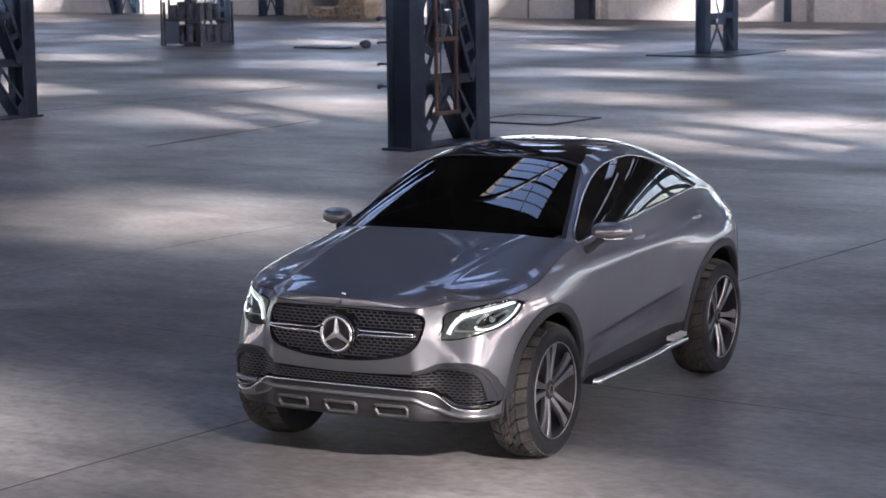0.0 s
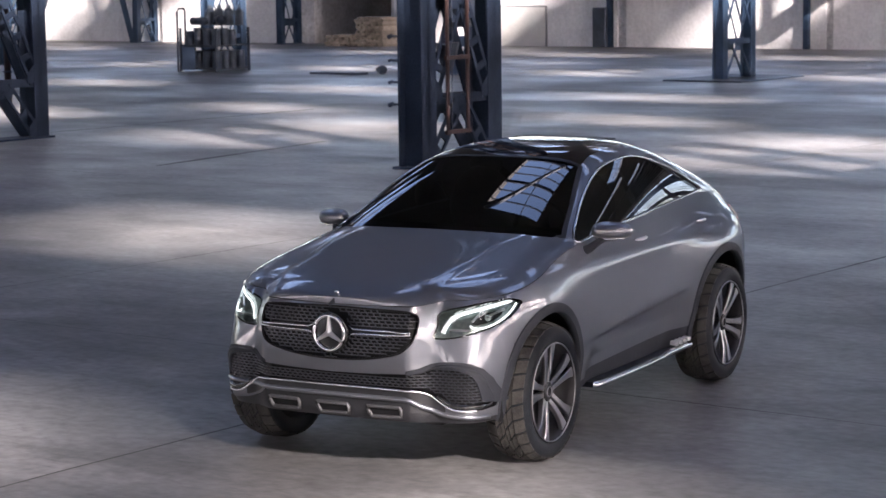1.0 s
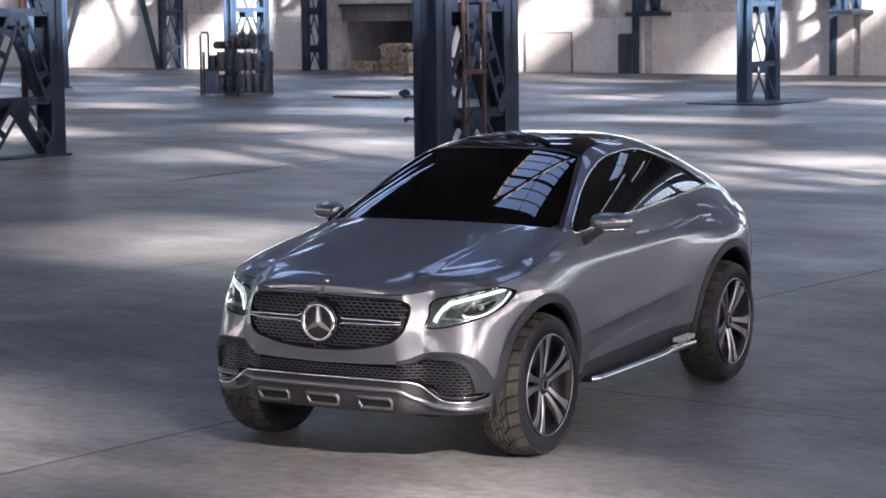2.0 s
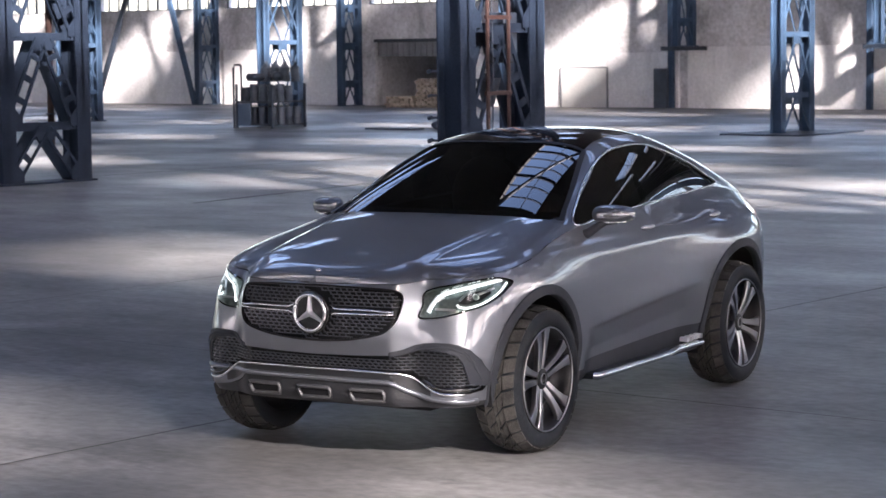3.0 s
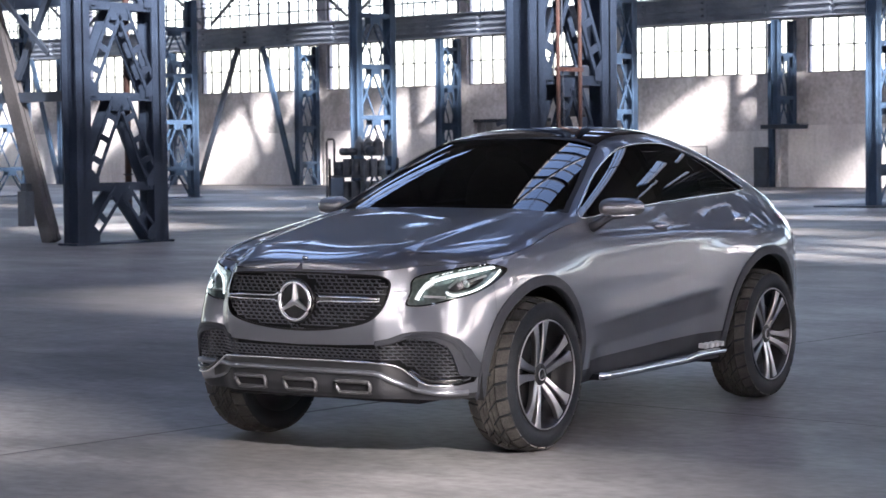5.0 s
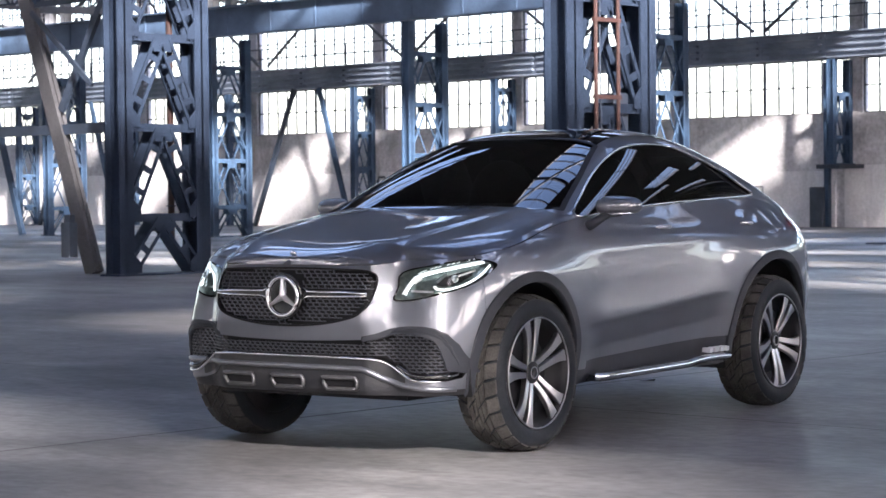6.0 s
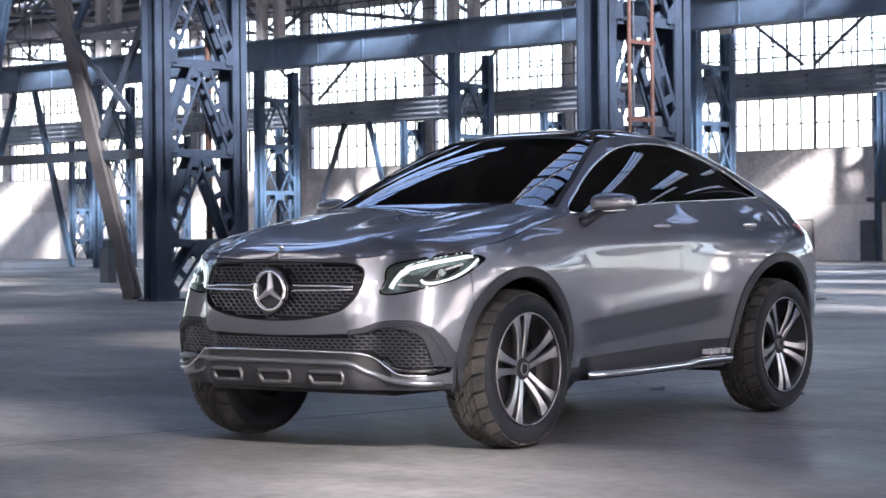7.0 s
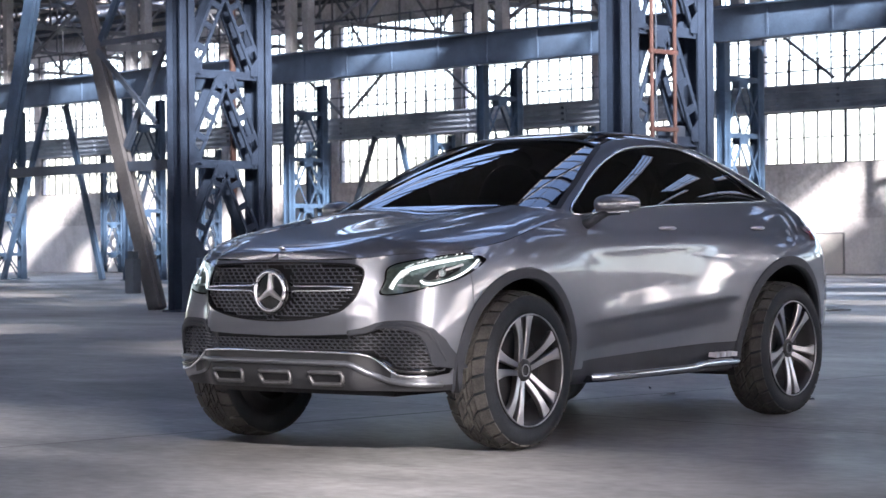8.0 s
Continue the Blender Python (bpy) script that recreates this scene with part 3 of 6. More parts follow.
# ---------------------------------------------------------------- the car: surfaces
def curve(*pts):
    """A smooth line y(x) through (x, y) points."""
    xs = np.array([p[0] for p in pts], float)
    ys = np.array([p[1] for p in pts], float)
    d = np.diff(ys) / np.diff(xs)
    m = np.concatenate(([d[0]], np.where(d[:-1] * d[1:] > 0, 2 * d[:-1] * d[1:] / np.where(abs(d[:-1] + d[1:]) < 1e-9, 1, d[:-1] + d[1:]), 0), [d[-1]]))

    def f(x):
        x = np.clip(np.asarray(x, float), xs[0], xs[-1])
        i = np.clip(np.searchsorted(xs, x) - 1, 0, len(xs) - 2)
        h = xs[i + 1] - xs[i]
        t = (x - xs[i]) / h
        return (ys[i] * (1 + 2 * t) * (1 - t) ** 2 + m[i] * h * t * (1 - t) ** 2 + ys[i + 1] * t * t * (3 - 2 * t) + m[i + 1] * h * t * t * (t - 1))
    return f


def spline(*pts):
    """A natural cubic spline y(x) through (x, y) points."""
    xs = np.array([p[0] for p in pts], float)
    ys = np.array([p[1] for p in pts], float)
    h = np.diff(xs)
    n = len(xs)
    A, b = np.eye(n), np.zeros(n)
    for i in range(1, n - 1):
        A[i, i - 1:i + 2] = h[i - 1], 2 * (h[i - 1] + h[i]), h[i]
        b[i] = 6 * ((ys[i + 1] - ys[i]) / h[i] - (ys[i] - ys[i - 1]) / h[i - 1])
    k = np.linalg.solve(A, b)

    def f(x):
        x = np.clip(np.asarray(x, float), xs[0], xs[-1])
        i = np.clip(np.searchsorted(xs, x) - 1, 0, n - 2)
        a, c = xs[i + 1] - x, x - xs[i]
        return k[i] * a ** 3 / (6 * h[i]) + k[i + 1] * c ** 3 / (6 * h[i]) + (ys[i] / h[i] - k[i] * h[i] / 6) * a + (ys[i + 1] / h[i] - k[i + 1] * h[i] / 6) * c
    return f


def step(a, b, x):
    t = np.clip((np.asarray(x, float) - a) / (b - a), 0, 1)
    return t * t * (3 - 2 * t)


WB = 2.915
SIDE = curve((0.28, 0.86), (0.36, 0.92), (0.48, 0.934), (0.60, 0.944), (0.72, 0.95), (0.86, 0.952), (0.97, 0.9465), (1.05, 0.9385), (1.10, 0.924), (1.14, 0.90), (1.21, 0.866), (1.32, 0.81))
FRONT_Y = curve((0.28, -0.67), (0.40, -0.715), (0.55, -0.72), (0.70, -0.71), (0.85, -0.69), (0.97, -0.635), (1.08, -0.55), (1.25, -0.38))
FRONT_P = curve((0.28, 12.0), (0.55, 11.0), (0.80, 7.5), (1.0, 5.5), (1.2, 5.0))
REAR_Y = curve((0.28, 3.88), (0.45, 3.97), (0.70, 4.02), (0.95, 4.0), (1.10, 3.96), (1.30, 3.88))
NOSE = curve((0.28, 0.06), (0.36, 0.10), (0.48, 0.105), (0.60, 0.115), (0.72, 0.135), (0.88, 0.14), (0.98, 0.16), (1.06, 0.19), (1.12, 0.19))
SHELL_TOP = spline((-0.95, 0.985), (-0.78, 0.990), (-0.60, 1.012), (-0.40, 1.034), (-0.2, 1.062), (0.0, 1.10), (0.35, 1.172), (0.65, 1.212), (1.0, 1.236), (1.33, 1.255), (1.7, 1.273), (2.34, 1.300), (2.65, 1.312), (3.0, 1.305), (3.4, 1.24), (3.75, 1.165), (4.0, 1.10))
YC, YR = 0.35, 2.5


def side_x(y, z):
    y, z = np.asarray(y, float), np.asarray(z, float)
    x = SIDE(z)
    arch = step(0.35, 0.60, z) * (1 - step(0.92, 1.16, z))
    x = x + 0.045 * arch * np.exp(-((y - 0.02) / 0.50) ** 2)
    x = x + 0.062 * step(0.35, 0.6, z) * (1 - step(0.98, 1.25, z)) * np.exp(-((y - WB - 0.02) / 0.62) ** 2)
    # the haunch draws in under the rear glass
    x = x - 0.085 * step(1.5, 3.1, y) * step(0.94, 1.36, z)
    # light-catching hollow of the doors under the rising crease
    crease = 0.63 + 0.125 * np.clip((y - 0.55) / 1.7, 0, 1)
    mid = step(0.52, 0.80, y) * (1 - step(1.95, 2.25, y))
    x = x + 0.013 * mid * np.exp(-((z - crease) / np.where(z > crease, 0.11, 0.014)) ** 2) - 0.046 * mid * np.clip((crease - z) / 0.15, 0, 1)
    # shoulder line
    x = x + 0.004 * np.exp(-((z - 1.06 - 0.03 * (y - 1.5)) / 0.035) ** 2) * step(0.3, 0.9, y)
    return x


def shell(u, v):
    """The lower body, right half mirrored elsewhere: u round the car from nose to tail, v the height z from sill to hood edge."""
    u, v = np.asarray(u, float), np.asarray(v, float)
    y = np.zeros_like(u + v)
    z = y + 0.0
    top = np.full_like(z, 1.1)
    for _ in range(3):
        z = 0.30 + (top - 0.30) * v
        th = np.clip(u / 0.45, 0, 1) * math.pi / 2
        p = FRONT_P(z)
        yt = np.clip(np.cos(th), 0, 1) ** (2 / 4.0)
        xs = np.clip(np.sin(th), 0, 1) ** (2 / p)
        yf = YC + (FRONT_Y(z) - YC) * yt
        ym = YC + (YR - YC) * np.clip((u - 0.45) / 0.27, 0, 1)
        th2 = np.clip((u - 0.72) / 0.28, 0, 1) * math.pi / 2
        yr = YR + (REAR_Y(z) - YR) * np.sin(th2) ** (2 / 2.2)
        xr = np.clip(np.cos(th2), 0, 1) ** (2 / 3.7)
        y = np.where(u < 0.45, yf, np.where(u < 0.72, ym, yr))
        xf = np.where(u < 0.45, xs, np.where(u < 0.72, 1.0, xr))
        x = xf * side_x(y, z)
        y = y - np.where(u < 0.45, NOSE(z) * (1 - step(0.46, 0.63, x)) * (1 - 0.28 * (x / 0.55) ** 2), 0)
        top = SHELL_TOP(y)
    return np.stack([x, y, z], -1)


HOOD_Z = spline((-0.86, 0.99), (-0.82, 1.012), (-0.76, 1.042), (-0.66, 1.075), (-0.5, 1.11), (-0.2, 1.165), (0.15, 1.225), (0.48, 1.28), (0.62, 1.30))
TOP_LINE = spline((0.20, 1.130), (0.48, 1.288), (0.8, 1.462), (1.15, 1.622), (1.45, 1.705), (1.85, 1.742), (2.2, 1.732), (2.6, 1.67), (3.0, 1.55), (3.3, 1.43), (3.6, 1.30), (3.85, 1.19), (4.02, 1.11))
_ug = np.linspace(0, 1, 1601)
_edge = shell(_ug, np.ones_like(_ug))


def edge_at(y):
    """The top edge of the shell at y: half width and height."""
    y = np.asarray(y, float)
    lim = _ug < 0.93
    return np.interp(y, _edge[lim, 1], _edge[lim, 0]), SHELL_TOP(y)


def hood(u, v):
    """u along the car from the nose to the cowl, v from the edge (0) to the middle (1)."""
    u, v = np.asarray(u, float), np.asarray(v, float)
    y = -0.845 + (0.64 + 0.845) * u ** 1.25
    w, ze = edge_at(y)
    zc = np.maximum(HOOD_Z(y), ze)
    x = w * (1 - v)
    k = np.clip(1 - (1 - v) ** 5.5, 0, 1) ** 0.75
    z = ze + (zc - ze) * k
    # two power domes that converge on the nose
    line = 0.47 + 0.12 * np.clip((y + 0.85) / 1.4, 0, 1)
    fade = step(-0.88, -0.5, y)
    z = z + fade * 0.013 * (1 - step(-0.02, 0.055, x - line)) * (1 - 0.8 * step(0.1, 0.55, y))
    z = z - fade * 0.007 * np.exp(-((x - 0.0) / 0.30) ** 2) * (1 - step(0.0, 0.5, y))
    return np.stack([x + 0 * z, y + 0 * z, z], -1)


def cabin(u, v):
    """The greenhouse: u along the car, v from the belt (0) over to the middle of the roof (1)."""
    u, v = np.asarray(u, float), np.asarray(v, float)
    y = 0.42 + (3.96 - 0.42) * u
    xb, zb = edge_at(y)
    xb = np.minimum(xb, 0.90)
    zc = np.maximum(TOP_LINE(y), zb + 0.002)
    a = v * math.pi / 2
    k = step(1.15, 1.95, y)
    k2 = step(2.1, 2.8, y)
    s = np.sin(a) ** (2 / (3.2 - 0.5 * k - 0.2 * k2))
    xs = np.clip(np.cos(a), 0, 1) ** (2 / (5.0 - 1.4 * k - 0.5 * k2))
    x = xb * xs * (1 - (0.20 - 0.07 * k - 0.03 * k2) * s)
    z = zb + (zc - zb) * s
    return np.stack([x, y + 0 * z, z], -1)


def screen_sheet(u, v):
    """The windscreen: one gently bowed sheet, v from the side (0) to the middle (1)."""
    x, y = 0.84 * (1 - np.asarray(v, float)), 0.40 + 0.95 * np.asarray(u, float)
    z = 0.9888 + 0.6769 * y - 0.1108 * y ** 2 + 0.1764 * x ** 2 - 0.2236 * x ** 2 * y - 0.2924 * x ** 4
    return np.stack([x, y, z], -1)


def side_sheet(u, v):
    """The side glass: one sheet leaning in, v upwards."""
    y, z = 0.55 + 2.55 * np.asarray(u, float), 1.19 + 0.47 * np.asarray(v, float)
    x = 1.3174 - 0.795 * y + 0.0951 * y ** 2 + 0.0175 * y ** 3 + 0.2726 * z + 0.8261 * y * z - 0.1794 * y * y * z - 0.6 * z * z + 0.065 * (z - 1.55)
    return np.stack([x, y, z], -1)


_along_u = np.unique(np.concatenate((0.45 * np.linspace(0, 1, 3000) ** 7, 0.45 * (1 - np.linspace(0, 1, 3000) ** 3), np.linspace(0.45, 1, 2000))))
_along_p = shell(_along_u, np.full_like(_along_u, 0.6))
_along_s = np.concatenate(([0], np.cumsum(np.linalg.norm(np.diff(_along_p, axis=0), axis=1) + 1e-9)))


def poly_sd(pts, a, b):
    """Signed distance to a closed outline, positive inside."""
    pts = np.array(pts, float)
    q = np.stack([a, b], -1)
    best = np.full(a.shape, 1e9)
    inside = np.zeros(a.shape, bool)
    for i in range(len(pts)):
        p0, p1 = pts[i - 1], pts[i]
        e = p1 - p0
        w = q - p0
        t = np.clip((w @ e) / (e @ e), 0, 1)
        d = np.linalg.norm(w - t[..., None] * e, axis=-1)
        best = np.minimum(best, d)
        cond = ((p0[1] <= q[..., 1]) & (p1[1] > q[..., 1])) | ((p1[1] <= q[..., 1]) & (p0[1] > q[..., 1]))
        dy = p1[1] - p0[1]
        xi = p0[0] + (q[..., 1] - p0[1]) * e[0] / (dy if abs(dy) > 1e-12 else 1e-12)
        inside ^= cond & (q[..., 0] < xi)
    return np.where(inside, best, -best)


def smooth_loop(pts, n=6, closed=True):
    """A rounded line through points (Catmull-Rom)."""
    pts = [np.array(p, float) for p in pts]
    m = len(pts)
    out = []
    for i in range(m if closed else m - 1):
        p0 = pts[i - 1] if closed or i else pts[0]
        p1, p2 = pts[i], pts[(i + 1) % m]
        p3 = pts[(i + 2) % m] if closed or i + 2 < m else pts[-1]
        for k in range(n):
            t = k / n
            out.append(0.5 * (2 * p1 + (p2 - p0) * t + (2 * p0 - 5 * p1 + 4 * p2 - p3) * t * t + (3 * p1 - p0 - 3 * p2 + p3) * t ** 3))
    if not closed:
        out.append(pts[-1])
    return [tuple(p) for p in out]


def normals(fn, U, V, e=2e-3):
    du = fn(np.clip(U + e, 0, 1), V) - fn(np.clip(U - e, 0, 1), V)
    dv = fn(U, np.clip(V + e, 0, 1)) - fn(U, np.clip(V - e, 0, 1))
    n = np.cross(du, dv)
    return n / np.maximum(np.linalg.norm(n, axis=-1, keepdims=True), 1e-9)


def surface(fn, ur, vr, nu, nv, keep=None, offset=0.0, sides=(1, -1)):
    """A mesh of fn over a range, cut along keep(P) = 0, pushed out by offset, on one side of the car or both."""
    us = np.linspace(ur[0], ur[1], nu + 1)
    if fn is shell:
        # even steps along the body, whatever the pace of u
        lo, hi = np.interp(ur, _along_u, _along_s)
        us = np.interp(np.linspace(lo, hi, nu + 1), _along_s, _along_u)
    U, V = np.meshgrid(us, np.linspace(vr[0], vr[1], nv + 1), indexing="ij")
    P = fn(U, V)
    F = keep(P) if keep else np.ones(U.shape)
    keys, uv, rings = {}, [], []

    def vert(key, u, v):
        if key not in keys:
            keys[key] = len(uv)
            uv.append((u, v))
        return keys[key]
    for i in range(nu):
        for j in range(nv):
            cs = [(i, j), (i + 1, j), (i + 1, j + 1), (i, j + 1)]
            fs = [F[c] for c in cs]
            if max(fs) <= 0:
                continue
            ring = []
            for k in range(4):
                c, d, fc, fd = cs[k], cs[(k + 1) % 4], fs[k], fs[(k + 1) % 4]
                if fc > 0:
                    ring.append(vert(c, U[c], V[c]))
                if (fc > 0) != (fd > 0):
                    t = min(max(fc / (fc - fd), 0.001), 0.999)
                    ring.append(vert((min(c, d), max(c, d)), U[c] + t * (U[d] - U[c]), V[c] + t * (V[d] - V[c])))
            if len(ring) >= 3:
                rings.append(ring)
    bm = bmesh.new()
    if not uv:
        return bm
    uv = np.array(uv)
    Q = fn(uv[:, 0], uv[:, 1])
    if offset:
        middle = np.abs(Q[:, 0]) < 1e-6
        Q = Q + offset * normals(fn, uv[:, 0], uv[:, 1]) * ORIENT[fn]
        Q[middle, 0] = 0
    for s in sides:
        vs = [bm.verts.new((q[0] * s, q[1], q[2])) for q in Q]
        for ring in rings:
            try:
                bm.faces.new([vs[k] for k in (ring if s > 0 else ring[::-1])])
            except ValueError:
                pass
    bmesh.ops.remove_doubles(bm, verts=bm.verts, dist=2e-4)
    bmesh.ops.recalc_face_normals(bm, faces=bm.faces)
    return bm


ORIENT = {}
for _fn, _u, _v in ((shell, 0.55, 0.5), (hood, 0.6, 0.6), (cabin, 0.5, 0.5), (screen_sheet, 0.5, 0.5), (side_sheet, 0.5, 0.5)):
    _n = normals(_fn, np.array([_u]), np.array([_v]))[0]
    ORIENT[_fn] = 1.0 if (_n[0] > 0 if _fn in (shell, side_sheet) else _n[2] > 0) else -1.0

car = tagged(new("car"), "silver grey metallic coupe sport utility car on concrete, headlights on", "car")
car.rotation_euler = (0, 0, radians(7.5))


# ---------------------------------------------------------------- the car: outlines
def mirrored(half):
    return list(half) + [(-x, z) for x, z in reversed(half) if x > 1e-6]


GRILLE = smooth_loop(mirrored([(0.0, 0.978), (0.25, 0.974), (0.44, 0.968), (0.497, 0.955), (0.517, 0.93), (0.521, 0.89), (0.512, 0.83), (0.487, 0.778), (0.43, 0.736), (0.30, 0.705), (0.15, 0.688), (0.0, 0.683)]), 4)
HEAD = smooth_loop([(0.604, 0.956), (0.736, 0.99), (0.834, 1.010), (0.89, 1.016), (0.922, 1.004), (0.938, 0.985), (0.933, 0.95), (0.917, 0.913), (0.885, 0.879), (0.825, 0.852), (0.723, 0.822), (0.634, 0.812), (0.592, 0.823), (0.604, 0.88)], 4)
INTAKE = mirrored([(0.0, 0.603), (0.284, 0.609), (0.468, 0.617), (0.535, 0.630), (0.591, 0.656), (0.64, 0.665), (0.70, 0.668), (0.76, 0.667), (0.806, 0.657), (0.845, 0.634), (0.875, 0.585), (0.892, 0.51), (0.896, 0.455), (0.885, 0.424),
                   (0.851, 0.412), (0.759, 0.415), (0.701, 0.427), (0.636, 0.468), (0.581, 0.501), (0.535, 0.519), (0.461, 0.524), (0.0, 0.526)])
LIP = curve((0.0, 0.472), (0.46, 0.468), (0.555, 0.420), (0.667, 0.384), (0.868, 0.366), (1.1, 0.372))
SIDE_GLASS = smooth_loop([(0.625, 1.222), (0.84, 1.352), (1.10, 1.484), (1.36, 1.58), (1.58, 1.622), (1.862, 1.634), (2.10, 1.618), (2.34, 1.562), (2.60, 1.482), (2.82, 1.395), (2.975, 1.335), (2.75, 1.316), (2.30, 1.303), (1.743, 1.287), (1.361, 1.268), (1.0, 1.247)], 4)
SCREEN = mirrored([(0.0, 0.43), (0.45, 0.43), (0.70, 0.46), (0.785, 0.575), (0.742, 0.70), (0.672, 0.95), (0.60, 1.18), (0.562, 1.30), (0.0, 1.27)])
ROOF_PANEL = mirrored([(0.0, 1.285), (0.56, 1.315), (0.53, 1.50), (0.50, 1.95), (0.46, 2.50), (0.40, 2.86), (0.0, 2.90)])
REAR_GLASS = mirrored([(0.0, 2.92), (0.40, 2.88), (0.50, 3.2), (0.52, 3.5), (0.0, 3.55)])
ARCH = ((0.005, 0.445, 0.472), (2.775, 0.415, 0.54))
X, Y, Z = 0, 1, 2


def front_sd(outline, P):
    """Distance inside an outline drawn on the front of the car (x, z)."""
    d = poly_sd(outline, P[..., X], P[..., Z])
    return np.where(P[..., Y] < 0.2, d, -1.0)


def arch_sd(P, grow=0.0):
    """Distance outside both wheel arches."""
    d = [np.hypot(P[..., Y] - cy, P[..., Z] - cz) - r - grow for cy, cz, r in ARCH]
    return np.minimum(d[0], d[1])


def body_holes(P, gap=0.003):
    return np.minimum.reduce([-front_sd(GRILLE, P) - gap, -front_sd(HEAD, P) - gap, -front_sd(INTAKE, P) - gap, arch_sd(P)])


def between(P, axis, lo, hi):
    return np.minimum(P[..., axis] - lo, hi - P[..., axis])


def panel(name, fn, ur, vr, nu, nv, keep, mat, parent, sides=(1, -1), offset=0.0, thick=0.006, label="", rim=False):
    ob = part(name, surface(fn, ur, vr, nu, nv, keep, offset, sides), mat, parent, label, smooth=True)
    if thick:
        m = ob.modifiers.new("thickness", "SOLIDIFY")
        m.thickness, m.offset, m.use_rim = thick, -1, rim
    return ob


# dark inner shell behind the panel gaps, then the painted panels
panel("inner_shell", shell, (0.28, 1.0), (0, 1), 110, 40, lambda P: np.minimum(arch_sd(P), P[..., Y] + 0.30), BLACK, car, offset=-0.014, thick=0)
SILL_Z = curve((0.4, 0.425), (0.62, 0.432), (2.2, 0.478), (3.0, 0.48))
panel("front_bumper", shell, (0, 0.40), (0.02, 1), 170, 90, lambda P: np.minimum.reduce([body_holes(P), -0.385 - P[..., Y], P[..., Z] - LIP(P[..., X])]), PAINT, car)
for s in (1, -1):
    panel("front_fender", shell, (0.2, 0.52), (0, 1), 110, 90, lambda P: np.minimum.reduce([body_holes(P), P[..., Y] + 0.379, 0.617 - P[..., Y], P[..., Z] - 0.39]), PAINT, car, (s,))
    panel("front_door", shell, (0.46, 0.65), (0, 1), 60, 80, lambda P: np.minimum.reduce([arch_sd(P), between(P, Y, 0.623, 1.642), P[..., Z] - SILL_Z(P[..., Y])]), PAINT, car, (s,))
    panel("rear_door", shell, (0.58, 0.80), (0, 1), 60, 80, lambda P: np.minimum.reduce([arch_sd(P, 0.02), between(P, Y, 1.648, 2.665), P[..., Z] - SILL_Z(P[..., Y])]), PAINT, car, (s,))
    panel("rear_quarter", shell, (0.66, 1.0), (0, 1), 90, 80, lambda P: np.minimum.reduce([arch_sd(P), np.maximum(P[..., Y] - 2.671, -arch_sd(P, 0.014)), P[..., Z] - 0.42]), PAINT, car, (s,))
panel("bonnet", hood, (0, 1), (0.0035, 1), 120, 60, lambda P: 0.555 + 0.10 * (P[..., X] / 0.75) ** 2 - P[..., Y], PAINT, car)
panel("scuttle", hood, (0.8, 1), (0.0, 1), 40, 60, lambda P: P[..., Y] - 0.55 - 0.10 * (P[..., X] / 0.75) ** 2, BLACK, car, offset=-0.04)
panel("pillar_frame", cabin, (0.02, 1), (0, 1), 190, 110,
      lambda P: np.minimum.reduce([-poly_sd(SIDE_GLASS, P[..., Y], P[..., Z]) - 0.004, -poly_sd(SCREEN, P[..., X], P[..., Y]) - 0.003, -poly_sd(ROOF_PANEL, P[..., X], P[..., Y]) - 0.003, -poly_sd(REAR_GLASS, P[..., X], P[..., Y]) - 0.003,
                                   P[..., Y] - 0.47 - 0.03 * (P[..., X] / 0.7) ** 2]), PAINT, car)

def trim_loop(s):
    """A round bright moulding along the side glass."""
    bm = bmesh.new()
    vs = np.linspace(0, 0.95, 600)
    pts = []
    for y, z in SIDE_GLASS:
        q = cabin(np.full(600, (y - 0.42) / 3.54), vs)
        pts.append((s * (float(np.interp(z, q[:, 2], q[:, 0])) + 0.006), y, z + 0.002))
    tube(bm, pts, 0.0065, 8, True)
    return bm


# glass
panel("windscreen", screen_sheet, (0, 1), (0, 1), 60, 60, lambda P: poly_sd(SCREEN, P[..., X], P[..., Y]), CAR_GLASS, car, thick=0, label="dark tinted windscreen reflecting skylights")
panel("screen_seal", cabin, (0.02, 0.30), (0.1, 1), 150, 130, lambda P: np.minimum(0.014 - np.abs(poly_sd(SCREEN, P[..., X], P[..., Y]) + 0.008), P[..., Y] - 0.54), BLACK, car, offset=0.005)
panel("roof_panel", cabin, (0.22, 0.8), (0.3, 1), 90, 60, lambda P: poly_sd(ROOF_PANEL, P[..., X], P[..., Y]), GLOSS, car, label="gloss black roof panel")
panel("rear_window", cabin, (0.7, 1), (0.3, 1), 50, 60, lambda P: poly_sd(REAR_GLASS, P[..., X], P[..., Y]), CAR_GLASS, car, thick=0)
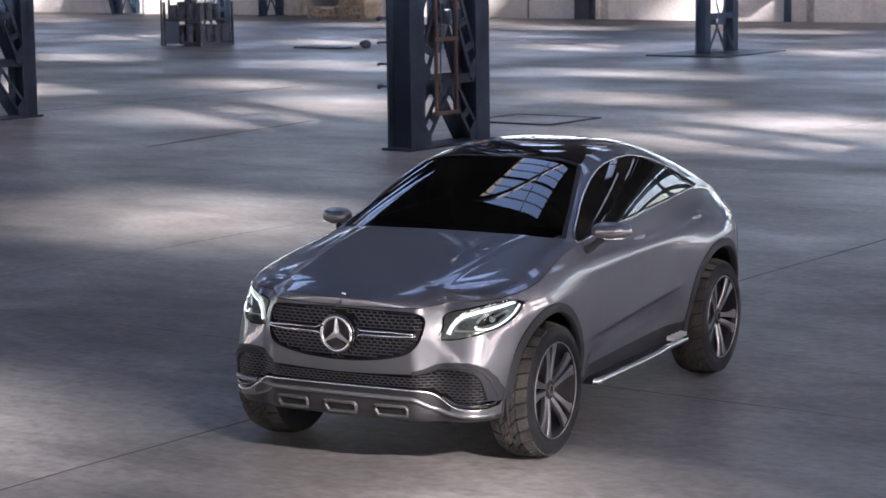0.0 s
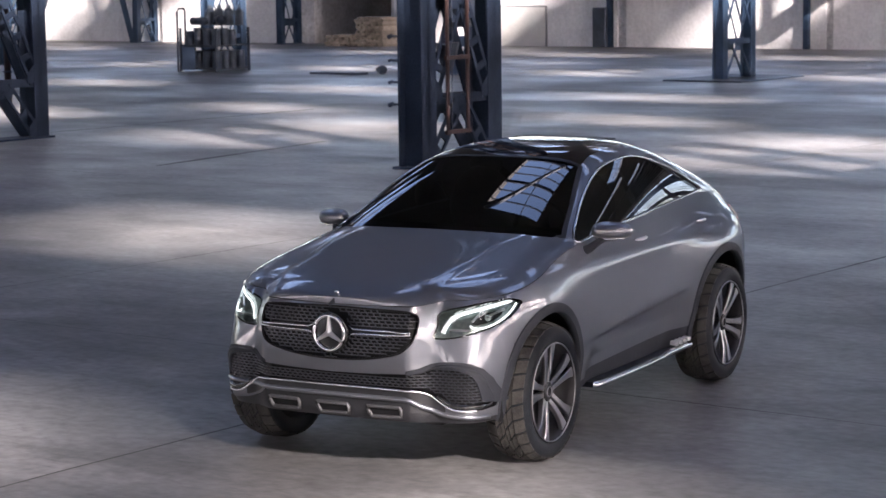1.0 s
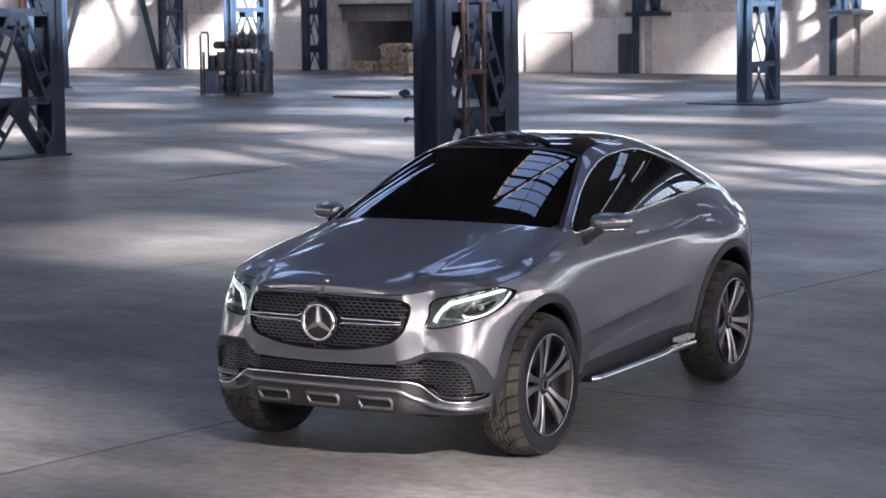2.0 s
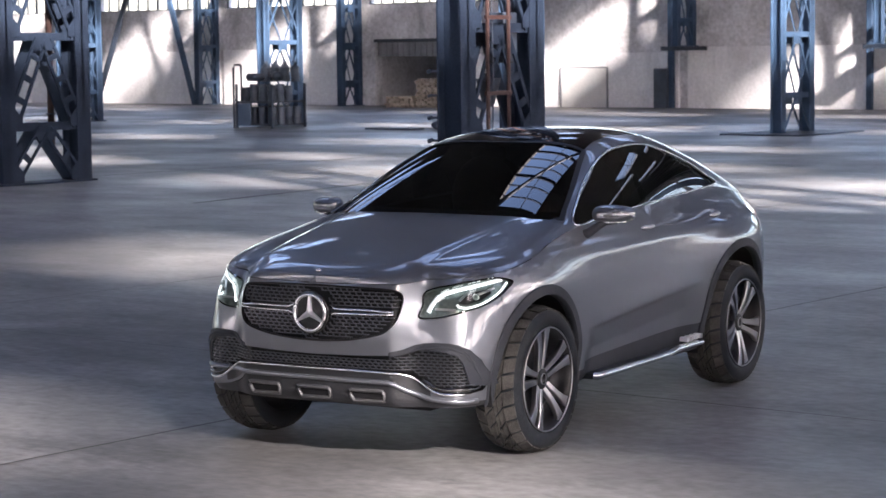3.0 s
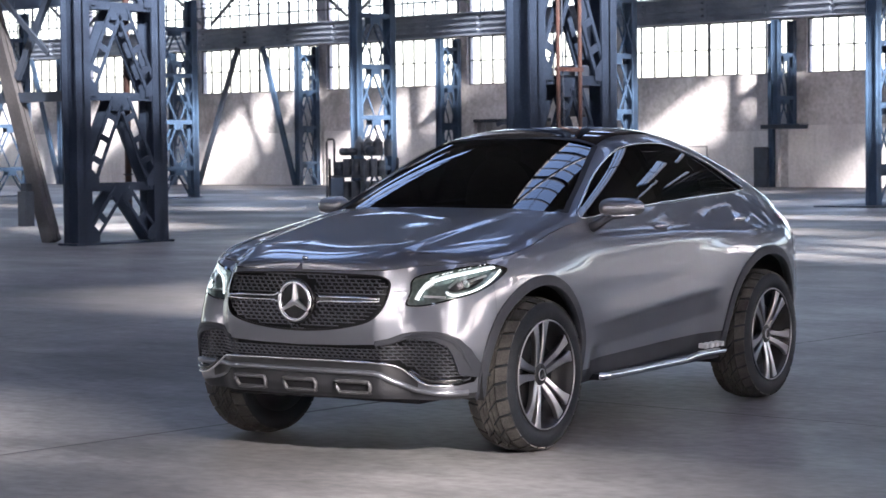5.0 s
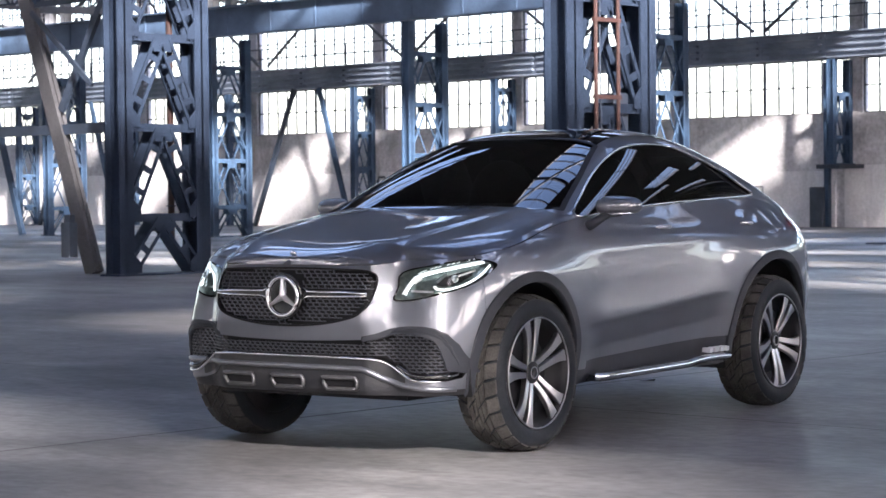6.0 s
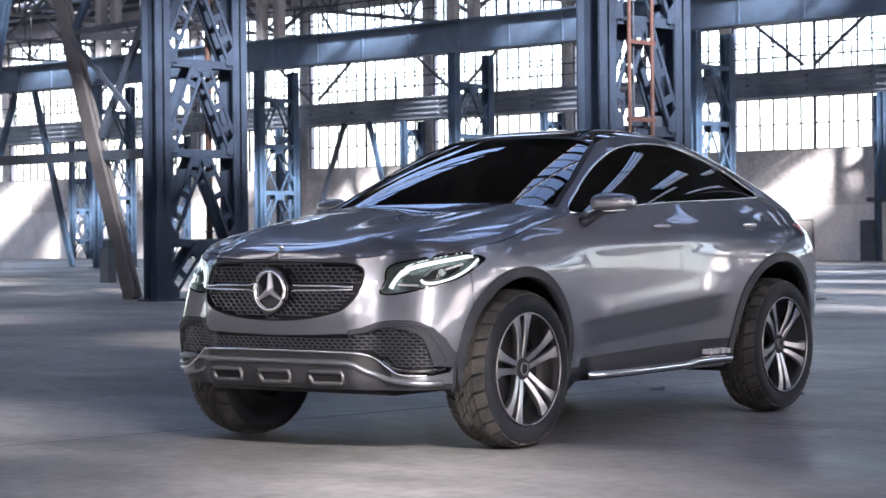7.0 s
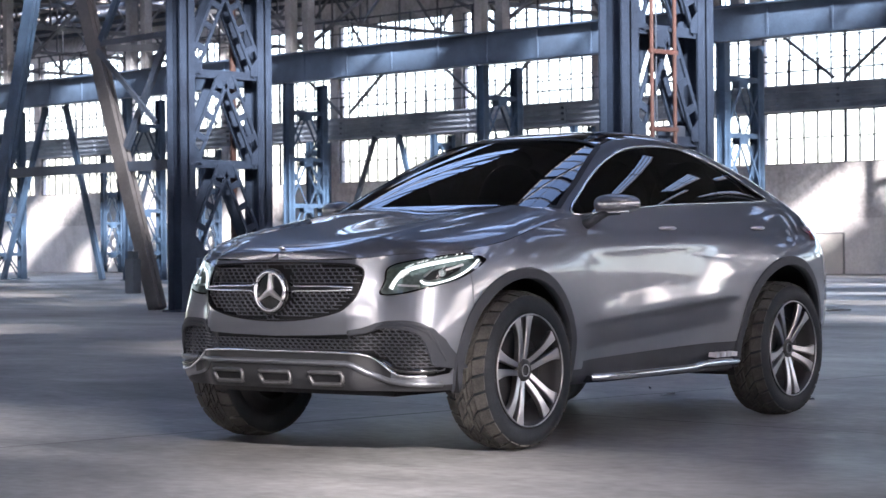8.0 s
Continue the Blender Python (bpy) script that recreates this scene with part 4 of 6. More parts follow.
for s in (1, -1):
    panel("side_window", side_sheet, (0, 0.6), (0, 1), 80, 60, lambda P: np.minimum(poly_sd(SIDE_GLASS, P[..., Y], P[..., Z]), 1.6785 - P[..., Y]), CAR_GLASS, car, (s,), thick=0)
    panel("side_window", side_sheet, (0.3, 1), (0, 1), 80, 60, lambda P: np.minimum(poly_sd(SIDE_GLASS, P[..., Y], P[..., Z]), P[..., Y] - 1.6815), CAR_GLASS, car, (s,), thick=0)
    panel("window_pillar", side_sheet, (0.38, 0.5), (0, 1), 30, 60, lambda P: np.minimum(poly_sd(SIDE_GLASS, P[..., Y], P[..., Z]), between(P, Y, 1.635, 1.725)), BLACK, car, (s,), offset=-0.008, thick=0)
    part("window_trim", trim_loop(s), CHROME, car, "polished chrome window surround", smooth=True)
    # dark arch and sill cladding
    for k, (cy, cz, r) in enumerate(ARCH):
        panel("arch_trim", shell, ((0.14, 0.49), (0.67, 0.88))[k], (0, 1), (200, 190)[k], 90,
              lambda P, cy=cy, cz=cz, r=r: np.minimum(0.027 - np.abs(np.hypot(P[..., Y] - cy, P[..., Z] - cz) - r + 0.001), P[..., Z] - 0.33), CLAD, car, (s,), offset=0.010, thick=0.05, label="dark grey wheel arch cladding", rim=True)
    panel("sill", shell, (0.4, 0.8), (0, 0.3), 70, 30, lambda P: np.minimum(arch_sd(P), SILL_Z(P[..., Y]) - 0.006 - P[..., Z]), CLAD, car, (s,), offset=-0.004, label="dark grey sill cladding")
    panel("tail_lamp", shell, (0.78, 0.95), (0.7, 1), 60, 40, lambda P: np.minimum(between(P, Z, 1.085, 1.165), P[..., Y] - 3.30), RED_LENS, car, (s,), offset=0.004, label="red tail lamp lens")
panel("skid_plate", shell, (0, 0.38), (0, 0.5), 120, 40, lambda P: np.minimum.reduce([LIP(P[..., X]) - 0.004 - P[..., Z], -0.40 - P[..., Y], P[..., Z] - 0.332]), SKID, car, offset=-0.006, label="dark grey lower bumper")

panel("lower_band", shell, (0, 0.38), (0, 0.6), 130, 60, lambda P: np.minimum.reduce([P[..., Z] - LIP(P[..., X]) - 0.016, -front_sd(INTAKE, P) - 0.004, 0.60 - P[..., Z], 0.67 - P[..., X], 0.535 - P[..., Z]]), BAND, car, offset=0.003, label="dark gloss band under the chrome bar")
# front face helper: a point on the front of the shell at (x, z)
_fu = np.interp(np.linspace(0, np.interp(0.42, _along_u, _along_s), 400), _along_s, _along_u)
_fv = np.linspace(0.0, 1.0, 160)
_grid = shell(*np.meshgrid(_fu, _fv, indexing="ij"))
_tabx = np.linspace(0, 0.97, 60)
_tabz = np.linspace(0.31, 1.03, 120)
_xs = np.array([np.interp(_tabz, g[:, 2], g[:, 0]) for g in _grid])
_ys = np.array([np.interp(_tabz, g[:, 2], g[:, 1]) for g in _grid])
_taby = np.array([np.interp(_tabx, _xs[:, k], _ys[:, k]) for k in range(len(_tabz))]).T


def on_front(x, z, off=0.0):
    i = min(max(np.searchsorted(_tabx, abs(x)) - 1, 0), len(_tabx) - 2)
    j = min(max(np.searchsorted(_tabz, z) - 1, 0), len(_tabz) - 2)
    a = (abs(x) - _tabx[i]) / (_tabx[i + 1] - _tabx[i])
    b = (z - _tabz[j]) / (_tabz[j + 1] - _tabz[j])
    y = (_taby[i, j] * (1 - a) + _taby[i + 1, j] * a) * (1 - b) + (_taby[i, j + 1] * (1 - a) + _taby[i + 1, j + 1] * a) * b
    return Vector((x, float(y) - off, z))


def lattice(outline, x0, x1, z0, z1, row, cell, off, inset, skip=None):
    """Staggered slotted mesh bent onto the front, inside an outline."""
    bm = bmesh.new()
    rows = int((z1 - z0) / row)
    for j in range(rows + 1):
        z = z0 + j * row
        n = int((x1 - x0) / cell)
        for i in range(n):
            a = x0 + (i + (0.5 if j % 2 else 0)) * cell
            b = a + cell
            sd = poly_sd(outline, np.array([a, b, (a + b) / 2]), np.array([z, z, z]))
            if min(sd) < inset or (skip and skip((a + b) / 2, z)):
                continue
            beam(bm, on_front(a, z, off), on_front(b, z, off), 0.007, 0.0045)
            if j < rows and poly_sd(outline, np.array([a]), np.array([z + row]))[0] > inset:
                beam(bm, on_front(a + 0.006, z, off), on_front(a - 0.006, z + row, off), 0.007, 0.006, (0, 1, 0))
    return bm


grille = part("grille", surface(shell, (0, 0.36), (0.3, 1), 120, 60, lambda P: front_sd(GRILLE, P), -0.045, (1, -1)), BLACK, car, "dark grille opening", smooth=True)
part("mesh", lattice(GRILLE, -0.53, 0.53, 0.69, 0.975, 0.0185, 0.040, -0.016, 0.006, lambda x, z: math.hypot(x, (z - 0.833)) < 0.125 or abs(z - 0.85) < 0.02), MESHM, grille, "fine slotted metal mesh")["kind"] = "stuff"


def outline_tube(pts, r, off, closed=True, n=6):
    bm = bmesh.new()
    tube(bm, [on_front(x, z, off) for x, z in pts], r, n, closed)
    return bm


def dense(pts, closed=True, gap=0.02):
    out = []
    m = len(pts)
    for i in range(m if closed else m - 1):
        a, b = np.array(pts[i]), np.array(pts[(i + 1) % m])
        k = max(1, int(np.linalg.norm(b - a) / gap))
        out += [tuple(a + (b - a) * q / k) for q in range(k)]
    if not closed:
        out.append(pts[-1])
    return out


part("frame", outline_tube(dense(GRILLE), 0.0055, 0.0), BLACK, grille, smooth=True)
for s in (-1, 1):
    bm = bmesh.new()
    z = 0.846
    for dz, hh in ((0.012, 0.007), (-0.010, 0.006)):
        pts = [(s * 0.115, z + dz * 2.4), (s * 0.15, z + dz * 1.1), (s * 0.22, z + dz), (s * 0.36, z + dz), (s * 0.495, z + dz * 0.5)]
        tube(bm, [on_front(x, zz, 0.012) for x, zz in dense(pts, False, 0.03)], hh, 8)
    part("grille_bar", bm, CHROME, grille, "chrome grille bar", smooth=True)
    bm = bmesh.new()
    for k in range(12):
        a, b = 0.12 + 0.37 * k / 12, 0.12 + 0.37 * (k + 1) / 12
        beam(bm, on_front(s * a, z, 0.006), on_front(s * b, z, 0.006), 0.02, 0.022)
    part("grille_bar_core", bm, GLOSS, grille)

# round emblem with a three-armed star
star_c = Vector((0.0, on_front(0, 0.833).y - 0.028, 0.833))
emblem = part("emblem_plate", bmesh.new(), GLOSS, car, "round chrome emblem on the grille")
bm = bmesh.new()
bmesh.ops.create_cone(bm, cap_ends=True, segments=48, radius1=0.098, radius2=0.098, depth=0.03, matrix=Matrix.Translation(star_c + Vector((0, 0.02, 0))) @ Matrix.Rotation(radians(90), 4, "X"))
bm.to_mesh(emblem.data)
bm.free()
bm = bmesh.new()
tube(bm, [star_c + Vector((math.cos(a) * 0.099, 0, math.sin(a) * 0.099)) for a in np.linspace(0, 2 * math.pi, 49)[:-1]], 0.0105, 10, True)
part("ring", bm, CHROME, emblem, "chrome ring", smooth=True)
bm = bmesh.new()
tube(bm, [star_c + Vector((math.cos(a) * 0.114, 0.010, math.sin(a) * 0.114)) for a in np.linspace(0, 2 * math.pi, 57)[:-1]], 0.006, 8, True)
part("outer_ring", bm, GLOSS, emblem, "gloss black outer ring", smooth=True)
bm = bmesh.new()
mid = bm.verts.new(star_c + Vector((0, -0.016, 0)))
tips, waist = [], []
for k in range(3):
    a, b = radians(90 + 120 * k), radians(150 + 120 * k)
    ca, sa = math.cos(a), math.sin(a)
    tips.append([bm.verts.new(star_c + Vector((ca * 0.094 - q * sa * 0.004, -0.006, sa * 0.094 + q * ca * 0.004))) for q in (-1, 1)])
    waist.append(bm.verts.new(star_c + Vector((math.cos(b) * 0.019, -0.006, math.sin(b) * 0.019))))
for k in range(3):
    bm.faces.new((mid, tips[k][1], waist[k]))
    bm.faces.new((mid, waist[k - 1], tips[k][0]))
    bm.faces.new((mid, tips[k][0], tips[k][1]))
rim = [v for k in range(3) for v in (*tips[k], waist[k])]
low = [bm.verts.new(v.co + Vector((0, 0.012, 0))) for v in rim]
for k in range(len(rim)):
    bm.faces.new((rim[k - 1], rim[k], low[k], low[k - 1]))
bmesh.ops.recalc_face_normals(bm, faces=bm.faces)
part("star", bm, STAR, emblem, "satin three-armed star")

# lower intake, its mesh, dark surrounds and the chrome bar under it
intake = part("lower_intake", surface(shell, (0, 0.38), (0.1, 0.6), 130, 60, lambda P: front_sd(INTAKE, P), -0.05, (1, -1)), BLACK, car, "dark lower bumper intake", smooth=True)
part("mesh", lattice(INTAKE, -0.90, 0.90, 0.425, 0.665, 0.0165, 0.036, -0.022, 0.010), MESHM, intake, "fine slotted metal mesh")["kind"] = "stuff"
for s in (-1, 1):
    ring = [(s * x, z) for x, z in [(0.47, 0.612), (0.535, 0.626), (0.591, 0.650), (0.64, 0.660), (0.70, 0.663), (0.76, 0.661), (0.803, 0.651), (0.84, 0.628), (0.868, 0.58), (0.884, 0.51), (0.886, 0.465), (0.878, 0.442), (0.862, 0.432)]]
    ring = dense(ring, False)
    part("intake_surround", outline_tube(ring, [0.013 * min(1, 0.35 + 0.08 * min(k, len(ring) - 1 - k)) for k in range(len(ring))], -0.004, False), CLAD, intake, "dark grey intake surround", smooth=True)
    panel("surround_face", shell, (0, 0.38), (0.1, 0.6), 130, 70,
          lambda P: np.minimum.reduce([front_sd(INTAKE, P) + 0.020, 0.006 + 0.036 * np.clip((P[..., X] - 0.55) / 0.30, 0, 1) - front_sd(INTAKE, P), P[..., X] - 0.47,
                                       P[..., Z] - np.interp(P[..., X], [0.47, 0.72, 0.80, 0.90], [0.59, 0.58, 0.49, 0.445])]), CLAD, intake, (s,), offset=0.004, thick=0.02, rim=True)
    inner = [(s * x, z) for x, z in [(0.62, 0.49), (0.69, 0.447), (0.76, 0.436), (0.86, 0.437)]]
    part("intake_blade", outline_tube(dense(inner, False), 0.016, 0.0, False), GLOSS, intake, smooth=True)
BAR_LINE = [(0.0, 0.530), (0.20, 0.530), (0.461, 0.526), (0.535, 0.518), (0.581, 0.50), (0.636, 0.465), (0.701, 0.425), (0.759, 0.413), (0.835, 0.411)]
full = [(-x, z) for x, z in reversed(BAR_LINE[1:])] + BAR_LINE
part("chrome_bar", outline_tube(dense(smooth_loop(full, 3, False), False), 0.0075, 0.010, False, 8), CHROME, car, "polished chrome bumper bar", smooth=True)
LIP_LINE = [(x, float(LIP(x)) + 0.004) for x in np.linspace(-0.865, 0.865, 61)]
part("lip_trim", outline_tube(LIP_LINE, 0.016, -0.002, False, 10), PAINT, car, "painted lower lip", smooth=True)
for cx in (-0.335, 0.0, 0.335):
    w = 0.105
    box_pts = [(cx - w, 0.425), (cx + w - 0.012, 0.425), (cx + w, 0.408), (cx + w - 0.004, 0.368), (cx - w + 0.02, 0.366), (cx - w, 0.405)]
    slot = part("bumper_slot", outline_tube(dense(box_pts, True, 0.012), 0.0105, 0.012, True, 8), SLOT, car, "satin metal framed slot in the lower bumper", smooth=True)
    bm = bmesh.new()
    vs = [bm.verts.new(on_front(x, z, 0.004)) for x, z in box_pts]
    bm.faces.new(vs)
    part("slot_recess", bm, BLACK, slot)
bm = bmesh.new()
bmesh.ops.create_cone(bm, cap_ends=True, segments=20, radius1=0.017, radius2=0.015, depth=0.012, matrix=Matrix.Translation((0, -0.765, 1.052)) @ Matrix.Rotation(radians(-35), 4, "X"))
part("bonnet_badge", bm, CHROME, car, "small round bonnet badge", smooth=True)

# headlamps
UP_LED = [(0.640, 0.842), (0.655, 0.885), (0.684, 0.925), (0.735, 0.947), (0.80, 0.966), (0.865, 0.985), (0.905, 1.0)]
LOW_LED = [(0.922, 0.985), (0.914, 0.945), (0.897, 0.912), (0.868, 0.884), (0.825, 0.868), (0.785, 0.872), (0.775, 0.885)]
for s in (1, -1):
    head = part("headlamp", surface(shell, (0.05, 0.42), (0.6, 1), 100, 60, lambda P: front_sd(HEAD, P), -0.032, (s,)), LAMP_BACK, car, "headlamp with lit white light strips", smooth=True)
    part("lens", surface(shell, (0.05, 0.42), (0.6, 1), 100, 60, lambda P: front_sd(HEAD, P) - 0.002, 0.001, (s,)), LENS, head, "clear lamp cover", smooth=True)
    part("bezel", surface(shell, (0.05, 0.42), (0.6, 1), 140, 90, lambda P: 0.004 - np.abs(front_sd(HEAD, P) - 0.002), 0.002, (s,)), GLOSS, head, smooth=True)
    # wall of the lamp housing round its outline
    bm = bmesh.new()
    rows = []
    for x, z in HEAD:
        z = min(z, 1.02)
        p = on_front(x, z)
        e = 0.006
        nx = (on_front(x + e, z).y - on_front(x - e, z).y) / (2 * e)
        nz = (on_front(x, z + e).y - on_front(x, z - e).y) / (2 * e)
        q = p - Vector((nx, -1, nz)).normalized() * 0.034
        rows.append((bm.verts.new((s * p.x, p.y, p.z)), bm.verts.new((s * q.x, q.y, q.z))))
    for k in range(len(rows)):
        bm.faces.new((rows[k - 1][0], rows[k][0], rows[k][1], rows[k - 1][1]))
    part("lamp_wall", bm, LAMP_BACK, head, smooth=True)
    for line, r in ((UP_LED, 0.0052), (LOW_LED, 0.0058)):
        bm = bmesh.new()
        tube(bm, [on_front(s * x, z, -0.016) for x, z in dense(smooth_loop(line, 4, False), False, 0.012)], r, 8)
        part("light_strip", bm, LED, head, "lit white light strip", smooth=True)
    # broad frosted guide outside the upper strip
    bm = bmesh.new()
    pts = dense(smooth_loop(UP_LED, 4, False), False, 0.012)
    prev = None
    for k, (x, z) in enumerate(pts):
        x2, z2 = pts[min(k + 1, len(pts) - 1)]
        x1, z1 = pts[max(k - 1, 0)]
        d = Vector((x2 - x1, z2 - z1)).normalized()
        wide = 0.024 - 0.010 * k / len(pts)
        row = [bm.verts.new(on_front(s * (x - d.y * q), z + d.x * q, o)) for q, o in ((0.007, -0.020), (wide * 0.6, -0.012), (wide, -0.020))]
        if prev:
            for m in range(2):
                bm.faces.new((prev[m], prev[m + 1], row[m + 1], row[m]))
        prev = row
    part("light_guide", bm, GUIDE, head, "glowing frosted light guide", smooth=True)
    # row of small bright teeth over the guide
    for k in range(13):
        x, z = pts[int((k + 4.0) / 18.0 * (len(pts) - 1))]
        bm = bmesh.new()
        p = on_front(s * (x - 0.010), z + 0.0235, -0.018)
        beam(bm, p, p + Vector((s * 0.017, 0.0, 0.006)), 0.005, 0.005)
        part("light_tooth", bm, GUIDE, head)
    # dark cavity with the projector lens in it
    bm = bmesh.new()
    cave = [(0.772, 0.893), (0.80, 0.884), (0.86, 0.903), (0.886, 0.935), (0.885, 0.962), (0.83, 0.948), (0.80, 0.93)]
    bm.faces.new([bm.verts.new(on_front(s * x, z, -0.026)) for x, z in cave])
    unit = part("lamp_cavity", bm, BLACK, head, "dark lamp cavity")
    bm = bmesh.new()
    bmesh.ops.create_uvsphere(bm, u_segments=24, v_segments=12, radius=0.024, matrix=Matrix.Translation(on_front(s * 0.835, 0.921, -0.028)) @ Matrix.Diagonal((1, 0.5, 0.8, 1)))
    part("projector", bm, LENS_GLASS, unit, "clear projector lens", smooth=True)
    for a, b, w in (((0.665, 0.862), (0.77, 0.857), 0.018), ((0.775, 0.905), (0.80, 0.948), 0.010), ((0.845, 0.935), (0.89, 0.962), 0.014), ((0.67, 0.90), (0.70, 0.925), 0.012), ((0.765, 0.882), (0.79, 0.872), 0.012)):
        bm = bmesh.new()
        beam(bm, on_front(s * a[0], a[1], -0.022), on_front(s * b[0], b[1], -0.022), w, 0.010)
        part("reflector", bm, SATIN, head)

# mirrors
for s in (1, -1):
    mirror = part("door_mirror", bmesh.new(), PAINT, car, "silver door mirror")
    bm = bmesh.new()
    bmesh.ops.create_uvsphere(bm, u_segments=32, v_segments=20, radius=1.0)
    for v in bm.verts:
        x, y, z = v.co
        x, z = math.copysign(abs(x) ** 0.75, x), math.copysign(abs(z) ** 0.7, z)
        y = y * (1.0 if y < 0 else 0.45)
        taper = 1 - 0.16 * (x + 1) / 2
        v.co = (s * (1.0 + 0.122 * x), 0.85 + 0.095 * y + 0.03 * x, 1.274 + 0.063 * z * taper * (1.0 if z > 0 else 0.85))
    bm.to_mesh(mirror.data)
    bm.free()
    mirror.data.shade_smooth()
    bm = bmesh.new()
    tube(bm, [(s * 0.865, 0.70, 1.160), (s * 0.905, 0.715, 1.178), (s * 0.94, 0.76, 1.212), (s * 0.965, 0.80, 1.232), (s * 1.02, 0.84, 1.236)], [0.034, 0.028, 0.023, 0.02, 0.018], 10)
    part("mirror_arm", bm, CLAD, mirror, smooth=True)
    bm = bmesh.new()
    tube(bm, [(s * 0.905, 0.80, 1.236), (s * 1.0, 0.77, 1.232), (s * 1.09, 0.82, 1.236)], 0.006, 8)
    part("mirror_trim", bm, CHROME, mirror, smooth=True)
    # handles
    for y0, y1, zz in ((1.425, 1.60, 1.143), (2.50, 2.66, 1.148)):
        bm = bmesh.new()
        pts = [Vector((s * (float(side_x(y, zz)) + 0.010 * math.sin(math.pi * k / 6) + 0.004), y, zz + 0.006)) for k, y in enumerate(np.linspace(y0, y1, 7))]
        tube(bm, pts, [0.006, 0.011, 0.012, 0.012, 0.012, 0.011, 0.006], 8)
        part("door_handle", bm, SATIN, car, "flush silver door handle", smooth=True)
    # side step
    stepbar = part("side_step", bmesh.new(), CHROME, car, "polished side step with grip pads")
    bm = bmesh.new()
    pts = [(s * 0.955, 0.66, 0.345), (s * 0.972, 0.70, 0.343), (s * 0.975, 1.0, 0.343), (s * 0.975, 1.5, 0.348), (s * 0.975, 1.66, 0.352), (s * 0.975, 1.78, 0.366), (s * 0.975, 2.0, 0.368), (s * 0.965, 2.19, 0.362)]
    tube(bm, smooth_loop(pts, 4, False), 0.025, 12)
    for v in bm.verts:
        v.co.z = 0.352 + (v.co.z - 0.352) * 0.85
    bm.to_mesh(stepbar.data)
    bm.free()
    stepbar.data.shade_smooth()
    bm = bmesh.new()
    beam(bm, (s * 0.90, 0.72, 0.330), (s * 0.90, 2.14, 0.340), 0.10, 0.034)
    part("step_rail", bm, CLAD, stepbar)
    for k in range(4):
        bm = bmesh.new()
        y = 1.90 + 0.068 * k
        beam(bm, (s * 0.945, y, 0.412), (s * 0.995, y + 0.006, 0.408), 0.045, 0.026)
        part("step_pad", bm, STEP_PAD, stepbar, "bright grip pad")


# wheels
def revolve(bm, prof, n=72):
    rings = []
    for k in range(n):
        a = 2 * math.pi * k / n
        rings.append([bm.verts.new((x, r * math.cos(a), r * math.sin(a))) for x, r in prof])
    for k in range(n):
        for i in range(len(prof) - 1):
            bm.faces.new((rings[k][i], rings[k][i + 1], rings[(k + 1) % n][i + 1], rings[(k + 1) % n][i]))


